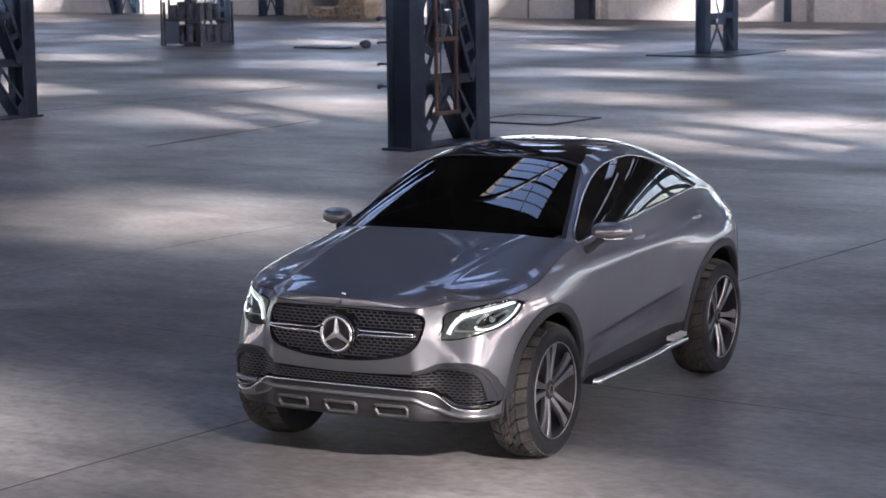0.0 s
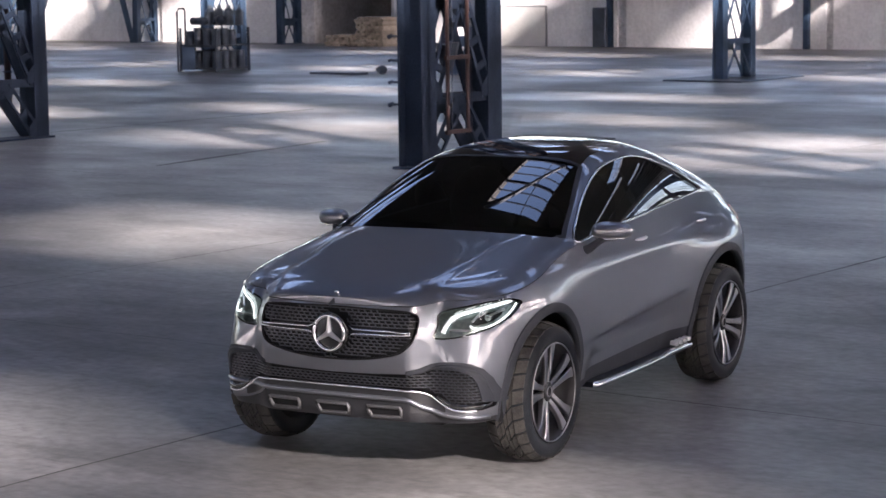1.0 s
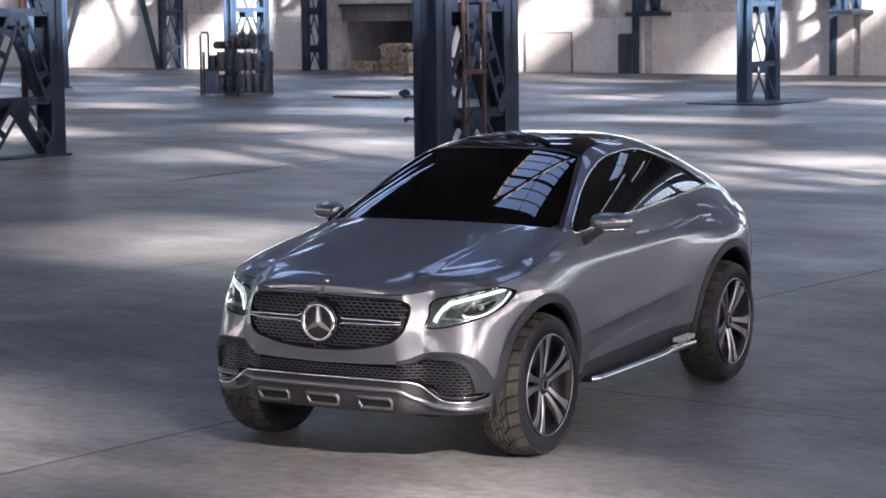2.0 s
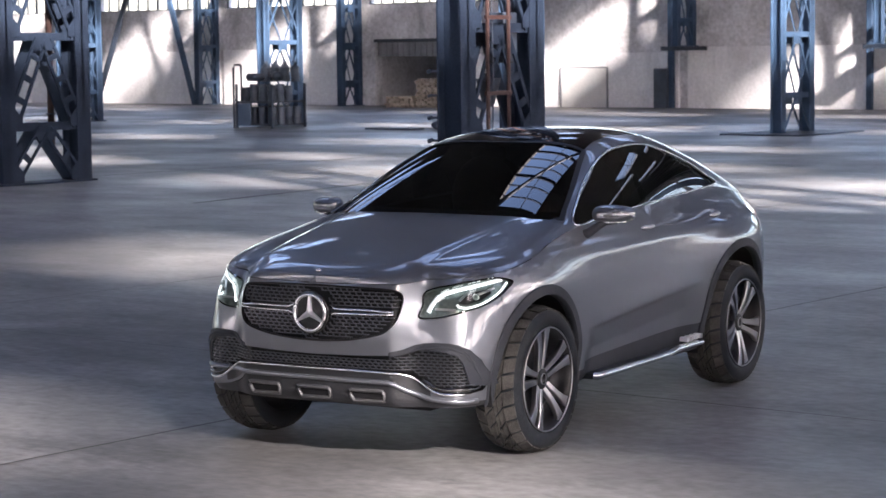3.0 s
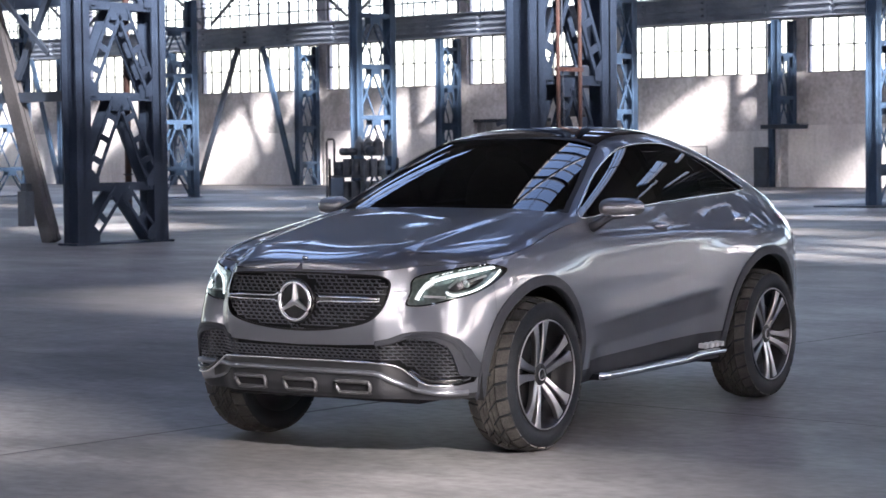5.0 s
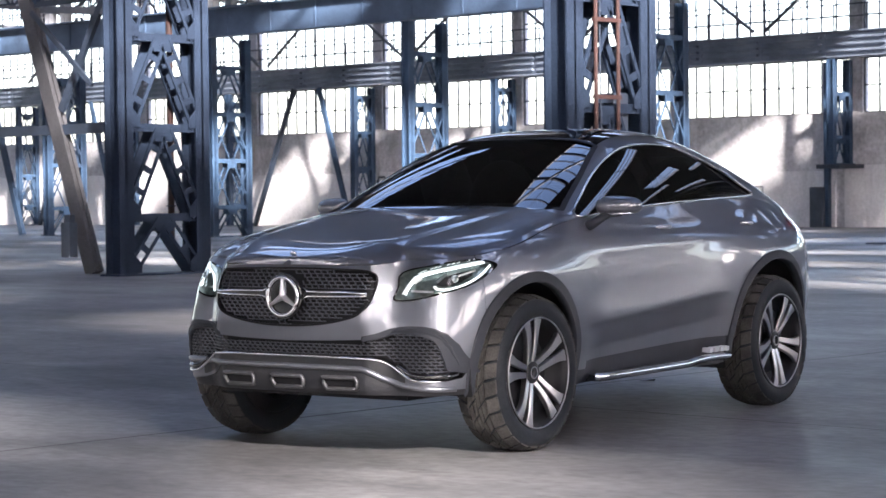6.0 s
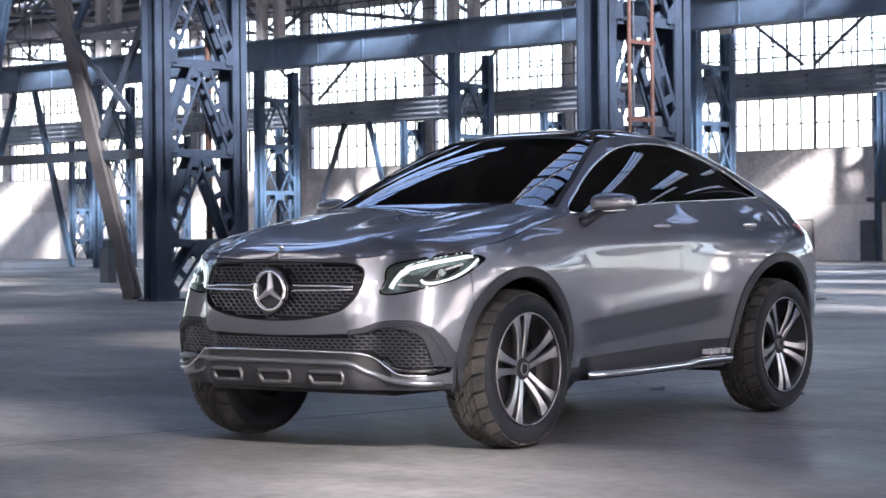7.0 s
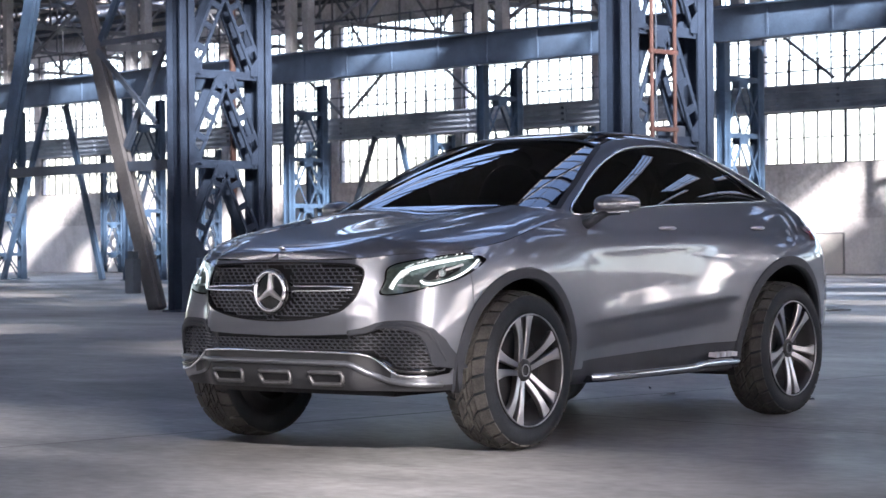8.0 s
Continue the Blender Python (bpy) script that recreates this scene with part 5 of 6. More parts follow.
def wheel(parent, x, y, turn, steer=0.0, flip=1):
    w = part("wheel", bmesh.new(), RIM_DARK, parent, "alloy wheel with five twin spokes on an all-terrain tyre")
    bm = bmesh.new()
    revolve(bm, [(-0.27, 0.20), (-0.27, 0.285), (-0.04, 0.285), (-0.022, 0.292), (-0.012, 0.296), (-0.006, 0.292), (-0.012, 0.283), (-0.05, 0.272), (-0.13, 0.262), (-0.15, 0.05), (-0.15, 0.0)])
    bm.to_mesh(w.data)
    bm.free()
    w.data.shade_smooth()
    bm = bmesh.new()
    revolve(bm, [(-0.25, 0.285), (-0.268, 0.32), (-0.272, 0.36), (-0.262, 0.384), (-0.238, 0.393), (-0.14, 0.396), (-0.040, 0.393), (-0.016, 0.384), (-0.002, 0.36), (0.002, 0.335), (-0.004, 0.310), (-0.012, 0.297), (-0.02, 0.292)])
    tyre = part("tyre", bm, RUBBER, w, "dusty black all-terrain tyre", smooth=True)
    bm = bmesh.new()
    n = 28
    for k in range(n):
        for (xa, xb, da, db, ra, rb) in ((-0.014, -0.072, 0.0, 0.18, 0.393, 0.411), (-0.200, -0.262, 0.5, 0.32, 0.411, 0.393), (-0.080, -0.108, 0.18, 0.55, 0.412, 0.412), (-0.115, -0.133, 0.6, 0.85, 0.413, 0.413), (-0.140, -0.158, 0.2, 0.45, 0.413, 0.413), (-0.164, -0.192, 0.45, 0.82, 0.412, 0.412)):
            step_a = 2 * math.pi / n
            vs = []
            for rr in (0.0, 1.0):
                for xx, d, rt in ((xa, da, ra), (xb, db, rb)):
                    for e in (0.09, 0.91):
                        a = (k + d + e) * step_a
                        r = 0.392 if not rr else rt
                        if not rr:
                            r = min(0.392, rt - 0.008)
                        vs.append(bm.verts.new((xx, r * math.cos(a), r * math.sin(a))))
            for q in ((4, 5, 7, 6), (0, 1, 5, 4), (2, 6, 7, 3), (0, 4, 6, 2), (1, 3, 7, 5)):
                bm.faces.new([vs[i] for i in q])
    bmesh.ops.recalc_face_normals(bm, faces=bm.faces)
    tagged(part("tread", bm, TREAD, tyre, "dusty brown tread blocks"), kind="stuff")
    bm = bmesh.new()
    tube(bm, [(-0.004, 0.289 * math.cos(a), 0.289 * math.sin(a)) for a in np.linspace(0, 2 * math.pi, 73)[:-1]], 0.004, 8, True)
    part("rim_flange", bm, RIM, w, "machined rim edge", smooth=True)
    for k in range(5):
        for d in (-1, 1):
            bm = bmesh.new()
            base = 2 * math.pi * k / 5 + turn
            secs = []
            for i, f in enumerate(np.linspace(0, 1, 13)):
                r = 0.040 + (0.287 - 0.040) * f
                off = d * (0.0185 + 0.021 * f + 0.022 * f ** 4)
                ww = 0.0150 + 0.004 * f + 0.021 * f ** 5
                depth = 0.036 - 0.012 * f
                xx = -0.048 + 0.040 * math.sin(f * math.pi * 0.5) - 0.004 * f
                c, sn = math.cos(base), math.sin(base)
                row = []
                for t, dx in ((-ww, -0.004), (-ww * 0.8, 0), (ww * 0.8, 0), (ww, -0.004), (ww, -depth), (-ww, -depth)):
                    q = off + t
                    row.append(bm.verts.new((xx + dx, r * c - q * sn, r * sn + q * c)))
                secs.append(row)
            for i in range(12):
                for j in range(6):
                    bm.faces.new((secs[i][j], secs[i][(j + 1) % 6], secs[i + 1][(j + 1) % 6], secs[i + 1][j]))
            bmesh.ops.recalc_face_normals(bm, faces=bm.faces)
            part("spoke", bm, RIM, w)
    bm = bmesh.new()
    revolve(bm, [(-0.06, 0.062), (-0.040, 0.056), (-0.036, 0.036), (-0.036, 0.034), (-0.040, 0.032), (-0.040, 0.0)], 36)
    part("hub_cap", bm, RIM_DARK, w, "dark hub cap", smooth=True)
    bm = bmesh.new()
    tube(bm, [(-0.034, 0.030 * math.cos(a), 0.030 * math.sin(a)) for a in np.linspace(0, 2 * math.pi, 25)[:-1]], 0.003, 6, True)
    part("cap_ring", bm, RIM, w, smooth=True)
    bm = bmesh.new()
    revolve(bm, [(-0.10, 0.06), (-0.10, 0.205), (-0.125, 0.205), (-0.125, 0.06)], 40)
    part("brake_disc", bm, RIM_DARK, w, smooth=True)
    w.matrix_basis = pose(flip * x, y, 0.412, 0, 0, steer + (0 if flip > 0 else 180))
    return w


for y, t in ((0.035, 0.47), (2.825, -0.274)):
    wheel(car, 0.992, y, t)
    wheel(car, 1.0, y if y > 1 else -0.04, t + 0.3, 0, -1)

# underbody, wheel wells
bm = bmesh.new()
box(bm, (-0.60, -0.60, 0.30), (0.60, 3.55, 0.98))
part("underbody", bm, BLACK, car)
for s in (1, -1):
    for cy, cz, r in ARCH:
        bm = bmesh.new()
        n = 24
        ra = [(cy + (r + 0.02) * math.cos(a), cz + (r + 0.02) * math.sin(a)) for a in np.linspace(-0.25, math.pi + 0.25, n)]
        va = [bm.verts.new((s * 0.60, y, z)) for y, z in ra]
        vb = [bm.verts.new((s * 0.915, y, z)) for y, z in ra]
        for i in range(n - 1):
            bm.faces.new((va[i], va[i + 1], vb[i + 1], vb[i]))
        part("wheel_well", bm, BLACK, car, smooth=True)

# cabin interior behind the dark glass
bm = bmesh.new()
box(bm, (-0.70, 0.62, 0.98), (0.70, 3.3, 1.02))
part("cabin_floor", bm, BLACK, car)
bm = bmesh.new()
tube(bm, [(x, 0.86 - 0.10 * math.cos(x * 2), 1.17) for x in np.linspace(-0.74, 0.74, 15)], 0.11, 12)
part("dashboard", bm, LEATHER, car, "dark leather dashboard", smooth=True)
bm = bmesh.new()
tube(bm, [(0.37 + 0.18 * math.cos(a), 1.12 + 0.05 * math.sin(a), 1.22 + 0.17 * math.sin(a)) for a in np.linspace(0, 2 * math.pi, 33)[:-1]], 0.014, 8, True)
part("steering_wheel", bm, LEATHER, car, "dark steering wheel", smooth=True)
for sx in (-0.37, 0.37):
    for sy in (1.62, 2.45):
        bm = bmesh.new()
        for cy, cz, ry_, rz_, rx_ in ((sy - 0.18, 1.06, 0.28, 0.09, 0.25), (sy + 0.12, 1.28, 0.10, 0.28, 0.25), (sy + 0.17, 1.57 if sy < 2 else 1.50, 0.06, 0.075, 0.13)):
            mat4 = Matrix.Translation((sx, cy, cz)) @ Matrix.Diagonal((rx_, ry_, rz_, 1))
            bmesh.ops.create_uvsphere(bm, u_segments=20, v_segments=12, radius=1.0, matrix=mat4)
        part("seat", bm, LEATHER, car, "dark leather car seat", smooth=True)

# ---------------------------------------------------------------- things in the hall
WOOD = material("stacked_timber", (0.46, 0.39, 0.32), 0.8, 0.0, 0.4, 3.0, (0.30, 0.25, 0.20), 0.2, 30, 0.2, 40, per_object=0.25)
METAL_GREY = material("grey_machine_paint", (0.055, 0.075, 0.105), 0.5, 0.1, 0.4, 2.0, (0.03, 0.04, 0.058), 0.15, 40, 0.1, 40)
PANEL_PAINT = material("pale_sheet_panel", (0.62, 0.62, 0.60), 0.6, 0.0, 0.2, 1.0, (0.5, 0.5, 0.5), 0.08, 30)
JOINT = material("dark_joint_filler", (0.06, 0.058, 0.06), 0.8, 0.0, 0.3, 6.0, None, 0.3, 40)

# red ladder and pipes on the central column
ladder = tagged(new("ladder"), "dull red oxide steel ladder fixed to a lattice column", "ladder")
LADDER_X = -11.02
for y in (15.57, 16.08):
    bm = bmesh.new()
    tube(bm, [(LADDER_X, y, 0.48), (LADDER_X, y, 5.0), (LADDER_X, y, 12.5)], 0.03, 8)
    part("rail", bm, LADDER_RED, ladder)
for k in range(11):
    bm = bmesh.new()
    z = 0.52 + 1.1 * k
    beam(bm, (LADDER_X, 15.52, z), (LADDER_X, 16.13, z), 0.05, 0.06)
    part("rung", bm, LADDER_RED, ladder)
for z in (1.05, 4.15, 7.3, 10.4):
    bm = bmesh.new()
    for y in (15.57, 16.08):
        beam(bm, (LADDER_X, y, z), (-11.14, y, z), 0.03, 0.05)
    part("bracket", bm, STEEL_DARK, ladder)
bm = bmesh.new()
tube(bm, [(-11.06, 15.72, 0.6), (-11.05, 15.74, 2.0), (-11.06, 15.71, 3.2), (-11.05, 15.73, 8)], 0.012, 6)
tagged(mesh_object("hanging_cable", bm, STEEL_DARK), "thin black cable hanging beside the ladder on the lattice column", "cable")
for lo, hi in (((-11.52, 15.22, 1.05), (-11.22, 15.52, 1.95)), ((-11.5, 15.25, 2.25), (-11.2, 15.5, 2.75)), ((-11.5, 16.2, 2.05), (-11.2, 16.55, 2.8))):
    bm = bmesh.new()
    box(bm, lo, hi)
    bmesh.ops.bevel(bm, geom=bm.edges[:], offset=0.02, segments=1, affect="EDGES")
    tagged(mesh_object("switch_cabinet", bm, STEEL_DARK), "small dark switch cabinet inside the lattice column", "cabinet", group="cabinets in the column")
pipe = tagged(new("rust_pipe"), "rust-brown vertical pipe clamped to a lattice column", "pipe")
bm = bmesh.new()
tube(bm, [(-21.55, 16.55, 0.6), (-21.55, 16.55, 6), (-21.55, 16.55, 12.5)], 0.06, 10)
part("pipe_run", bm, RUST, pipe, smooth=True)
for z in (1.2, 2.6, 4.2):
    bm = bmesh.new()
    tube(bm, [(-21.55 + 0.075 * math.cos(a), 16.55 + 0.075 * math.sin(a), z) for a in np.linspace(0, 2 * math.pi, 13)[:-1]], 0.016, 6, True)
    part("clamp", bm, STEEL_DARK, pipe)
# hooks on the column's edge, simplified to a disc on a stem
for k, (z, r) in enumerate(((0.95, 0.036), (1.28, 0.026), (1.95, 0.034), (1.60, 0.022))):
    valve = tagged(new("valve_wheel"), "small dark disc and stem for a hook on the column's edge", "valve")
    bm = bmesh.new()
    bmesh.ops.create_cone(bm, cap_ends=True, segments=16, radius1=r, radius2=r * 0.8, depth=0.07, matrix=Matrix.Translation((-11.62, 14.97, z)) @ Matrix.Rotation(radians(70), 4, "Y"))
    part("disc", bm, STEEL_DARK, valve)
    bm = bmesh.new()
    tube(bm, [(-11.60, 14.98, z), (-11.50, 15.04, z)], 0.02, 6)
    part("stem", bm, STEEL_DARK, valve)

# counterweight brackets and hoist gear inside the central column
hoist = tagged(new("hoist_block"), "dark hoist block hanging inside the lattice column", "hoist")
bm = bmesh.new()
bmesh.ops.create_cone(bm, cap_ends=True, segments=16, radius1=0.08, radius2=0.19, depth=0.42, matrix=Matrix.Translation((-11.3, 15.95, 1.62)))
part("block", bm, STEEL_DARK, hoist)
bm = bmesh.new()
tube(bm, [(-11.3, 15.95, 1.42), (-11.3, 15.95, 1.05)], 0.03, 8)
part("rod", bm, STEEL_DARK, hoist)
bm = bmesh.new()
tube(bm, [(-11.3, 15.95, 1.8), (-11.3, 15.95, 3.4)], 0.015, 6)
part("chain", bm, STEEL_DARK, hoist)

# rack of drums at the foot of a column
rack = tagged(new("drum_rack"), "blue-grey steel rack crowded with drums and cylinders by a column", "rack")
rx0, rx1, ry0, ry1 = -37.4, -35.95, 38.0, 39.45
for x in (rx0, rx1):
    for y in (ry0, ry1):
        bm = bmesh.new()
        beam(bm, (x, y, 0), (x, y, 1.32), 0.06, 0.06)
        part("post", bm, STEEL_DARK, rack)
for z in (0.12, 0.80):
    for y in (ry0, ry1):
        bm = bmesh.new()
        beam(bm, (rx0, y, z - 0.02), (rx1, y, z - 0.02), 0.06, 0.07)
        part("rail", bm, STEEL_DARK, rack)
    bm = bmesh.new()
    box(bm, (rx0, ry0, z - 0.04), (rx1, ry1, z - 0.002))
    part("shelf", bm, STEEL_DARK, rack)
bm = bmesh.new()
tube(bm, [(rx0 - 0.12, ry0, 0), (rx0 - 0.12, ry0, 1.8), (rx0 - 0.06, ry0, 1.9), (rx0 + 0.16, ry0, 1.9), (rx0 + 0.2, ry0, 1.84), (rx0 + 0.2, ry0, 0.8)], 0.035, 8)
part("handrail", bm, STEEL_DARK, rack)
bm = bmesh.new()
box(bm, (rx0 + 0.1, ry0 - 0.07, 0.06), (rx0 + 0.62, ry0 - 0.045, 0.74))
part("front_plate", bm, GIRDER, rack, "pale blue sheet plate on the front")
random.seed(4)
bm = bmesh.new()
prof = [(0.0, 0.0), (0.20, 0.0), (0.21, 0.02), (0.205, 0.06), (0.205, 0.26), (0.215, 0.28), (0.205, 0.30), (0.205, 0.50), (0.215, 0.52), (0.205, 0.54), (0.205, 0.72), (0.21, 0.75), (0.18, 0.76), (0.0, 0.76)]
rings = []
for k in range(16):
    a = 2 * math.pi * k / 16
    rings.append([bm.verts.new((r * math.cos(a), r * math.sin(a), z)) for r, z in prof])
for k in range(16):
    for i in range(len(prof) - 1):
        bm.faces.new((rings[k][i], rings[(k + 1) % 16][i], rings[(k + 1) % 16][i + 1], rings[k][i + 1]))
bmesh.ops.remove_doubles(bm, verts=bm.verts, dist=1e-4)
first = tagged(mesh_object("steel_drum", bm, METAL_GREY, smooth=True), "dented blue-grey steel drum standing on a rack", "drum", group="drums on the rack")
first.matrix_basis = pose(rx0 + 0.2, ry0 + 0.2, 0.12) @ Matrix.Diagonal((0.82, 0.82, 0.82, 1))
for k in range(1, 30):
    lvl, q = divmod(k, 16)
    x = rx0 + 0.2 + 0.355 * (q % 4) + random.uniform(-0.012, 0.012)
    y = ry0 + 0.2 + 0.355 * (q // 4) + random.uniform(-0.012, 0.012)
    copy_thing(first, pose(x, y, 0.12 + 0.68 * lvl, 0, 0, random.uniform(0, 360)) @ Matrix.Diagonal((0.82, 0.82, random.uniform(0.68, 0.84) if lvl else 0.82, 1)))
for k, (x, y, r, l, h) in enumerate(((-36.9, 38.3, 0.12, 0.55, 90), (-36.3, 38.6, 0.14, 0.5, 60), (-36.6, 38.9, 0.1, 0.7, 20))):
    bm = bmesh.new()
    bmesh.ops.create_cone(bm, cap_ends=True, segments=18, radius1=r, radius2=r, depth=l, matrix=Matrix.Rotation(radians(90), 4, "X"))
    bmesh.ops.create_cone(bm, cap_ends=True, segments=14, radius1=r * 0.5, radius2=r * 0.4, depth=l + 0.14, matrix=Matrix.Rotation(radians(90), 4, "X"))
    ob = tagged(mesh_object("gas_cylinder", bm, STEEL_DARK, smooth=True), "small dark cylinder lying across the drums", "cylinder", group="cylinders on the drums")
    ob.matrix_basis = pose(x, y, 1.40 + r, 0, 0, h)

for k in range(7):
    bm = bmesh.new()
    bmesh.ops.create_cone(bm, cap_ends=True, segments=16, radius1=0.13, radius2=0.13, depth=0.42, matrix=Matrix.Translation((0, 0, 0.21)))
    bmesh.ops.create_cone(bm, cap_ends=True, segments=16, radius1=0.13, radius2=0.05, depth=0.10, matrix=Matrix.Translation((0, 0, 0.47)))
    bmesh.ops.create_cone(bm, cap_ends=True, segments=10, radius1=0.035, radius2=0.035, depth=0.10, matrix=Matrix.Translation((0, 0, 0.56)))
    ob = tagged(mesh_object("gas_bottle", bm, METAL_GREY, smooth=False), "blue-grey gas bottle standing on the drums", "gas bottle", group="bottles on the drums")
    ob.matrix_basis = pose(rx0 + 0.30 + 0.19 * k, ry0 + (0.75 if k % 2 else 1.05), 1.38, 0, 0, 30 * k)

# electrical boxes
bm = bmesh.new()
box(bm, (-36.45, Y1 - 0.55, 0), (-35.85, Y1 - 0.12, 1.5))
bmesh.ops.bevel(bm, geom=bm.edges[:], offset=0.03, segments=1, affect="EDGES")
tagged(mesh_object("wall_cabinet", bm, METAL_GREY), "grey steel cabinet standing against the wall", "cabinet")
box_thing = tagged(new("switch_box"), "small grey switch box fixed to an inclined strut", "switch box")
bm = bmesh.new()
box(bm, (-23.02, 15.22, 0.30), (-22.78, 15.40, 0.92))
part("body", bm, METAL_GREY, box_thing)
bm = bmesh.new()
box(bm, (-22.98, 15.26, 0.92), (-22.82, 15.38, 1.06))
part("cover", bm, STEEL_DARK, box_thing)

# pale door panel on the wall
door = tagged(new("door_1"), "pale sheet-metal panel door in the whitewashed wall", "door", kind="structure")
bm = bmesh.new()
box(bm, (-40.95, Y1 - 0.15, 0.02), (-38.85, Y1 - 0.105, 1.5))
part("leaf", bm, PANEL_PAINT, door)
bm = bmesh.new()
for a, b in (((-40.99, 0), (-40.99, 1.54)), ((-38.81, 0), (-38.81, 1.54)), ((-40.99, 1.54), (-38.81, 1.54))):
    beam(bm, (a[0], Y1 - 0.13, a[1]), (b[0], Y1 - 0.13, b[1]), 0.06, 0.06)
part("frame", bm, PIER, door)

# dim store behind the wall opening
bm = bmesh.new()
box(bm, (-51.0, Y1 + 6.0, 0), (-46.1, Y1 + 6.3, 3.2))
box(bm, (-51.3, Y1 + 0.46, 0), (-51.0, Y1 + 6.3, 3.2))
box(bm, (-46.1, Y1 + 0.46, 0), (-45.8, Y1 + 6.3, 3.2))
box(bm, (-51.3, Y1 + 0.46, 3.2), (-45.8, Y1 + 6.3, 3.4))
box(bm, (-51.3, Y1 + 0.40, -0.3), (-45.8, Y1 + 6.3, 0.002))
tagged(mesh_object("wall_store", bm, BRICK), "grey brick walls of a dim store behind the opening", "wall", kind="structure")
shutter = tagged(new("roller_shutter"), "half-raised grey corrugated shutter in the wall opening", "shutter")
bm = bmesh.new()
for k in range(26):
    x = -50.55 + 4.0 * k / 26
    box(bm, (x, Y1 + 0.12 + (0.05 if k % 2 else 0), 2.05), (x + 0.155, Y1 + 0.18 + (0.05 if k % 2 else 0), 2.75))
tagged(part("corrugated_sheet", bm, PIER, shutter), kind="stuff")
bm = bmesh.new()
beam(bm, (-50.6, Y1 - 0.02, 2.70), (-46.5, Y1 - 0.02, 2.70), 0.12, 0.14)
part("lintel", bm, STEEL_DARK, shutter)


def timber_stack(x0, x1, y0, y1, h, label):
    e = tagged(new("timber_stack"), label, "timber stack")
    rng = random.Random(int(-x0))
    z = 0.0
    layer = 0
    b = bmesh.new()
    box(b, (-0.5, -0.5, -0.5), (0.5, 0.5, 0.5))
    me = bpy.data.meshes.new("board")
    b.to_mesh(me)
    b.free()
    me.materials.append(WOOD)
    while z < h:
        t = 0.09
        n = 8
        for i in range(n):
            o = new("board", me)
            o.parent = e
            wx = (x1 - x0) / n
            o.scale = (wx * 0.86, (y1 - y0) * rng.uniform(0.85, 1.0), t * 0.92) if layer % 3 else (wx * 0.5, (y1 - y0) * 0.9, t * 0.92)
            o.location = (x0 + wx * (i + 0.5), (y0 + y1) / 2 + rng.uniform(-0.08, 0.08), z + t / 2)
            o.rotation_euler = (0, 0, rng.uniform(-0.03, 0.03))
        z += t
        layer += 1
    return e


timber_stack(-46.3, -44.9, 57.6, 58.7, 1.15, "tall stack of sawn timber on the floor")
timber_stack(-47.9, -46.45, 57.6, 58.9, 0.40, "low pile of sawn timber on the floor")

# loose things on the floor
bm = bmesh.new()
box(bm, (-20.9, 38.6, 0), (-18.6, 42.1, 0.035))
tagged(mesh_object("steel_floor_plate", bm, STEEL_DARK), "dark steel floor plate under a lattice column", "plate")
bm = bmesh.new()
bmesh.ops.create_icosphere(bm, subdivisions=2, radius=0.20, matrix=Matrix.Translation((-30.5, 39.0, 0.12)) @ Matrix.Diagonal((1.0, 0.8, 0.7, 1)))
for v in bm.verts:
    v.co += Vector((noise.noise(v.co * 4), noise.noise(v.co * 4 + Vector((5, 0, 0))), noise.noise(v.co * 5))) * 0.09
    v.co.z = max(v.co.z, 0)
tagged(mesh_object("rubble_lump", bm, STEEL_DARK), "dark lump of scrap lying on the floor", "scrap")
bm = bmesh.new()
box(bm, (-32.6, 38.3, 0), (-30.9, 38.9, 0.05))
tagged(mesh_object("scrap_plate", bm, STEEL_DARK), "thin dark scrap plate lying on the floor", "scrap")

for x, y, r, turn in ((-1.09, 3.78, 0.03, 20), (0.0, 3.93, 0.025, 70), (-1.6, 4.2, 0.018, 130)):
    bm = bmesh.new()
    box(bm, (-r * 1.8, -r * 0.5, 0), (r * 1.8, r * 0.5, 0.012))
    bm.verts.ensure_lookup_table()
    bm.verts[-1].co.z += 0.012
    ob = tagged(mesh_object("metal_offcut", bm, CHROME), "small bright metal offcut lying on the concrete", "scrap", group="offcuts on the floor")
    ob.matrix_basis = pose(x, y, 0.001, 0, 0, turn)

# floor joints and a hatch outline
for k, (a, b) in enumerate((((-1.25, -30), (-1.25, 58)), ((-60, 2.08), (20, 2.08)), ((-7.3, -30), (-7.3, 58)), ((-60, 12.3), (20, 12.3)), ((4.8, -30), (4.8, 58)), ((-60, 28.5), (20, 28.5)), ((-21.9, 17.6), (-21.8, 25.5)), ((-15.1, 13.6), (-15.9, 18.6)))):
    bm = bmesh.new()
    rng = random.Random(k)
    a, b = Vector((*a, 0)), Vector((*b, 0))
    n = int((b - a).length / 0.35)
    d = (b - a).normalized()
    s = Vector((-d.y, d.x, 0))
    prev = None
    w = 0.0
    for i in range(n + 1):
        w = w * 0.8 + rng.uniform(-0.012, 0.012)
        hw = (0.010 if k == 0 else 0.035 if k > 5 else 0.006) + (0.022 if k == 0 else 0.08 if k > 5 else 0.012) * max(0, noise.noise(Vector((i * 0.13, k * 7.0, 0))))
        p = a + (b - a) * i / n + s * w
        row = (bm.verts.new(p + s * hw + Vector((0, 0, 0.004))), bm.verts.new(p - s * hw + Vector((0, 0, 0.004))))
        if prev:
            bm.faces.new((prev[0], prev[1], row[1], row[0]))
        prev = row
    part("joint", bm, JOINT, floor, "dark worn joint between floor slabs")
hatch = tagged(new("floor_hatch"), "flush dark-edged steel hatch in the concrete floor", "hatch")
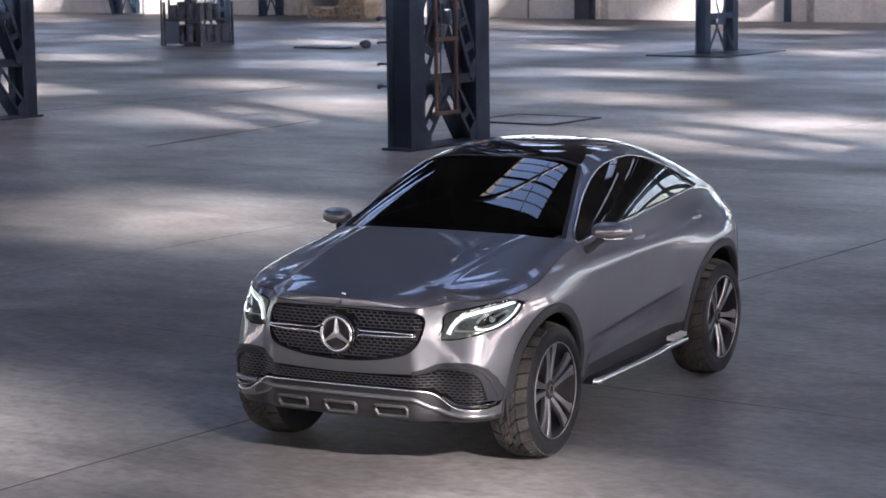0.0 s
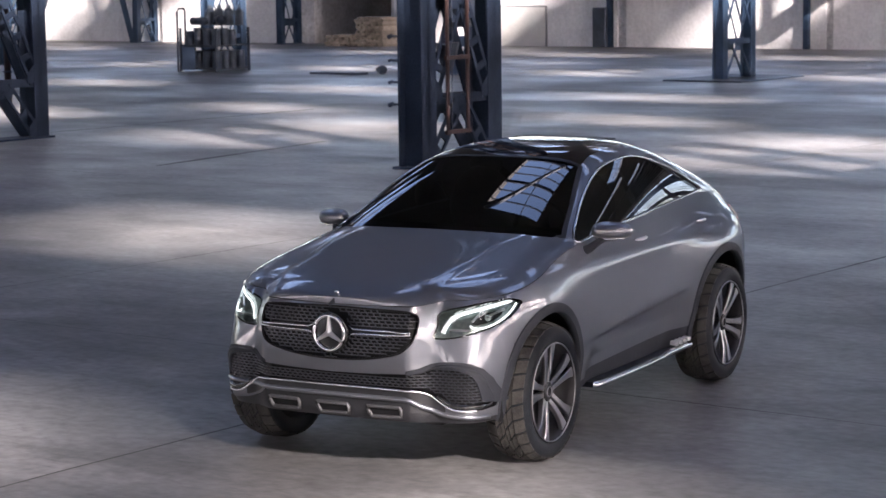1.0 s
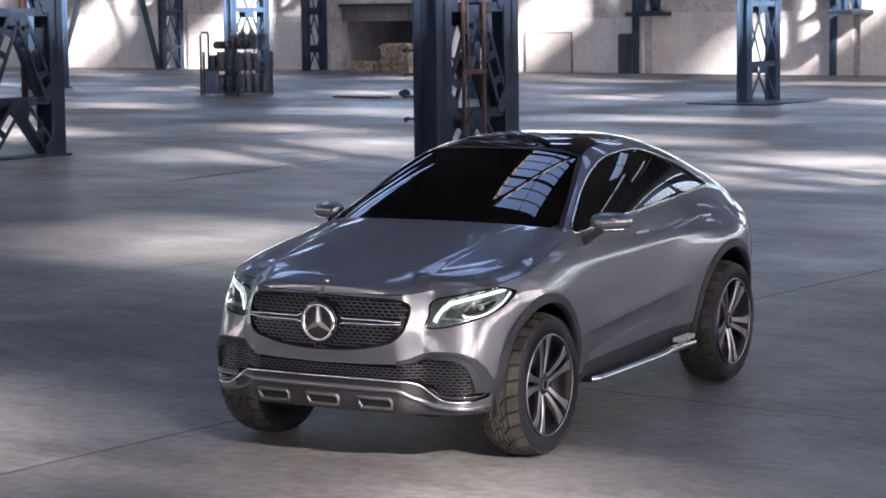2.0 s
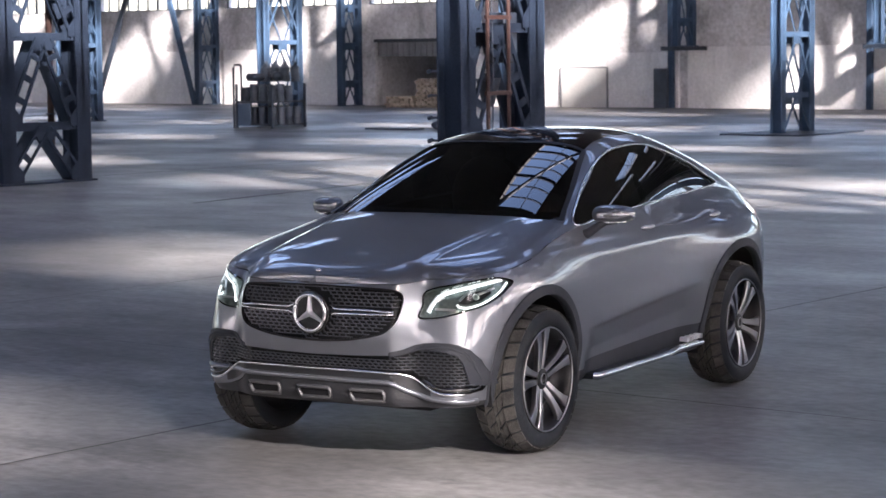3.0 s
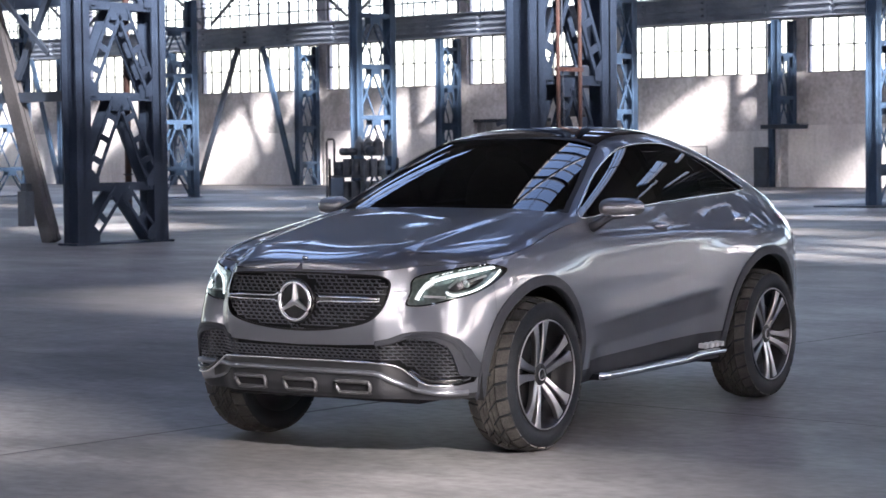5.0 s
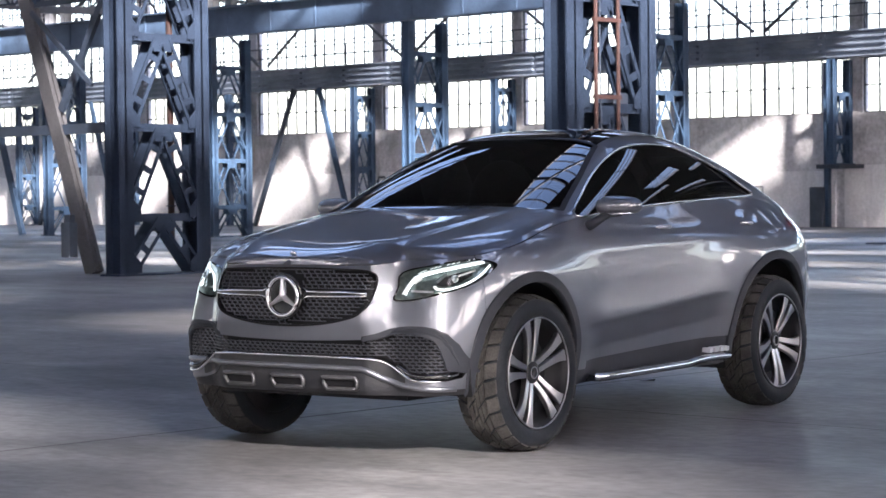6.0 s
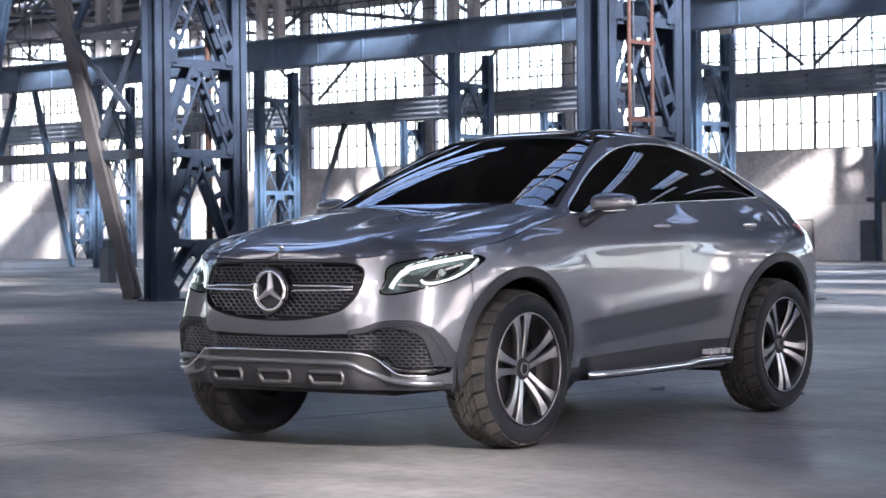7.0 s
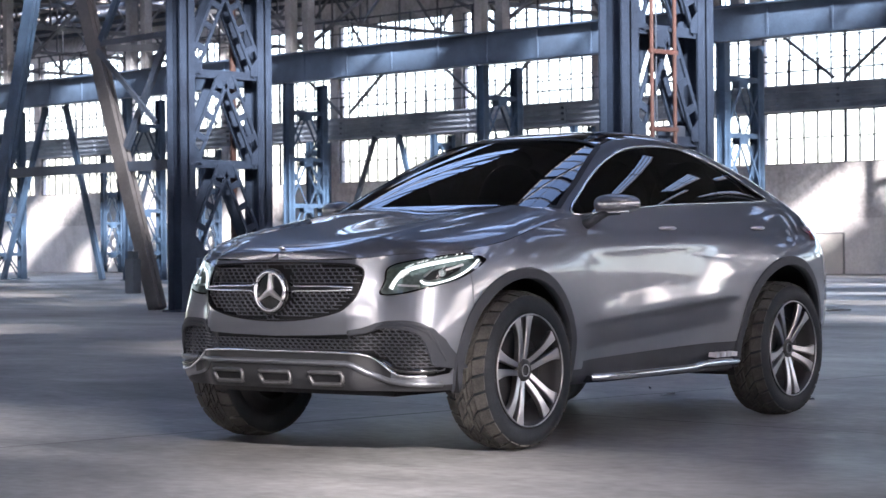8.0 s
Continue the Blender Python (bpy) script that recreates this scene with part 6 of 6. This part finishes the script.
bm = bmesh.new()
box(bm, (-13.4, 19.7, 0.0), (-11.7, 21.3, 0.012))
part("lid", bm, CONCRETE, hatch)
for a, b in (((-13.4, 19.7), (-11.7, 19.7)), ((-11.7, 19.7), (-11.7, 21.3)), ((-11.7, 21.3), (-13.4, 21.3)), ((-13.4, 21.3), (-13.4, 19.7))):
    bm = bmesh.new()
    beam(bm, (*a, 0.01), (*b, 0.01), 0.09, 0.02)
    part("edge", bm, JOINT, hatch)

# ---------------------------------------------------------------- roof steel over the far bay
def roof_truss(x, y0, y1, z0, z1):
    e = tagged(new("roof_truss"), "grey steel lattice roof truss under dark boards", "truss", group="roof trusses")
    for nm, za, zb, w in (("bottom_chord", z0, z0, 0.16), ("top_chord", z1 - 0.9, z1, 0.16)):
        bm = bmesh.new()
        beam(bm, (x, y0, za), (x, y1, zb), w, w)
        part(nm, bm, STEEL_PALE, e)
    n = 9
    for i in range(n):
        a, b = y0 + (y1 - y0) * i / n, y0 + (y1 - y0) * (i + 1) / n
        za = z1 - 0.9 + 0.9 * i / n
        zb = z1 - 0.9 + 0.9 * (i + 1) / n
        bm = bmesh.new()
        if i % 2:
            beam(bm, (x, a, z0), (x, b, zb), 0.09, 0.09)
        else:
            beam(bm, (x, a, za), (x, b, z0), 0.09, 0.09)
        part("web_member", bm, STEEL_PALE, e)
        bm = bmesh.new()
        beam(bm, (x, b, z0), (x, b, zb), 0.07, 0.07)
        part("web_post", bm, STEEL_PALE, e)
    return e


for k in range(8):
    x = -19.75 - 9.1 * k
    roof_truss(x, 40.4, Y1 - 0.1, 10.2, 12.9)
    roof_truss(x, 16.2, 40.2, 10.4, 13.2)
    for dx in (-0.55, 0.35):
        bm = bmesh.new()
        box(bm, (x + dx - 0.15, 40.18, 7.745), (x + dx + 0.15, 40.5, ROOF_Z))
        tagged(mesh_object("roof_post", bm, PIER), "pale grey post standing on the crane girder", "post", group="roof posts")
for i in range(9):
    y = 42.0 + 2.2 * i
    bm = bmesh.new()
    beam(bm, (X0 + 0.5, y, 12.75), (X1 - 0.5, y, 12.75), 0.12, 0.22)
    tagged(mesh_object("roof_purlin", bm, STEEL_DARK), "dark steel roof purlin", "purlin", group="roof purlins")
for k in range(7):
    x = -19.75 - 9.1 * k
    e = tagged(new("sway_brace"), "slender crossed steel bracing under the roof", "brace", group="roof bracing")
    for a, b in (((x, 40.6, 8.0), (x - 9.1, 40.6, 12.6)), ((x - 9.1, 40.6, 8.0), (x, 40.6, 12.6)), ((x - 0.2, Y1 - 1.6, 7.3), (x - 4.4, Y1 - 1.6, 10.4)), ((x - 8.8, Y1 - 1.6, 7.3), (x - 4.6, Y1 - 1.6, 10.4))):
        bm = bmesh.new()
        beam(bm, a, b, 0.11, 0.11)
        part("brace_member", bm, STEEL_PALE, e)

# ---------------------------------------------------------------- glazing and skylight bars
n_win = 0
for k in range(len(PIERS) - 1):
    a, b = PIERS[k] + 0.28, PIERS[k + 1] - 0.28
    if b > X1 or a < -102:
        continue
    n_win += 1
    window_unit(n_win, a, b, SILL, MID0, 12, 2, Y1 + 0.15, (0, 6, 12))
    n_win += 1
    window_unit(n_win, a, b, MID1, TOP, 12, 7, Y1 + 0.15, (0, 6, 12))
bm = bmesh.new()
for (ya, yb), spans in sky_rows.items():
    for a, b in spans:
        n = max(2, round((yb - ya) / 0.62))
        for i in range(n + 1):
            y = ya + (yb - ya) * i / n
            t = 0.09 if i % 3 == 0 else 0.025
            box(bm, (a, y - t, ROOF_Z + 0.05), (b, y + t, ROOF_Z + 0.15))
        box(bm, ((a + b) / 2 - 0.03, ya, ROOF_Z - 0.02), ((a + b) / 2 + 0.03, yb, ROOF_Z + 0.049))
        if yb - ya > 5:
            # wind brace across the large openings
            beam(bm, (a + 0.1, ya, ROOF_Z - 0.2), (b + 0.3, yb - 0.9, ROOF_Z - 0.2), 0.18, 0.16)
tagged(mesh_object("skylight_bars", bm, BAR), "dark steel glazing bars across the skylight openings", "skylight", kind="structure")
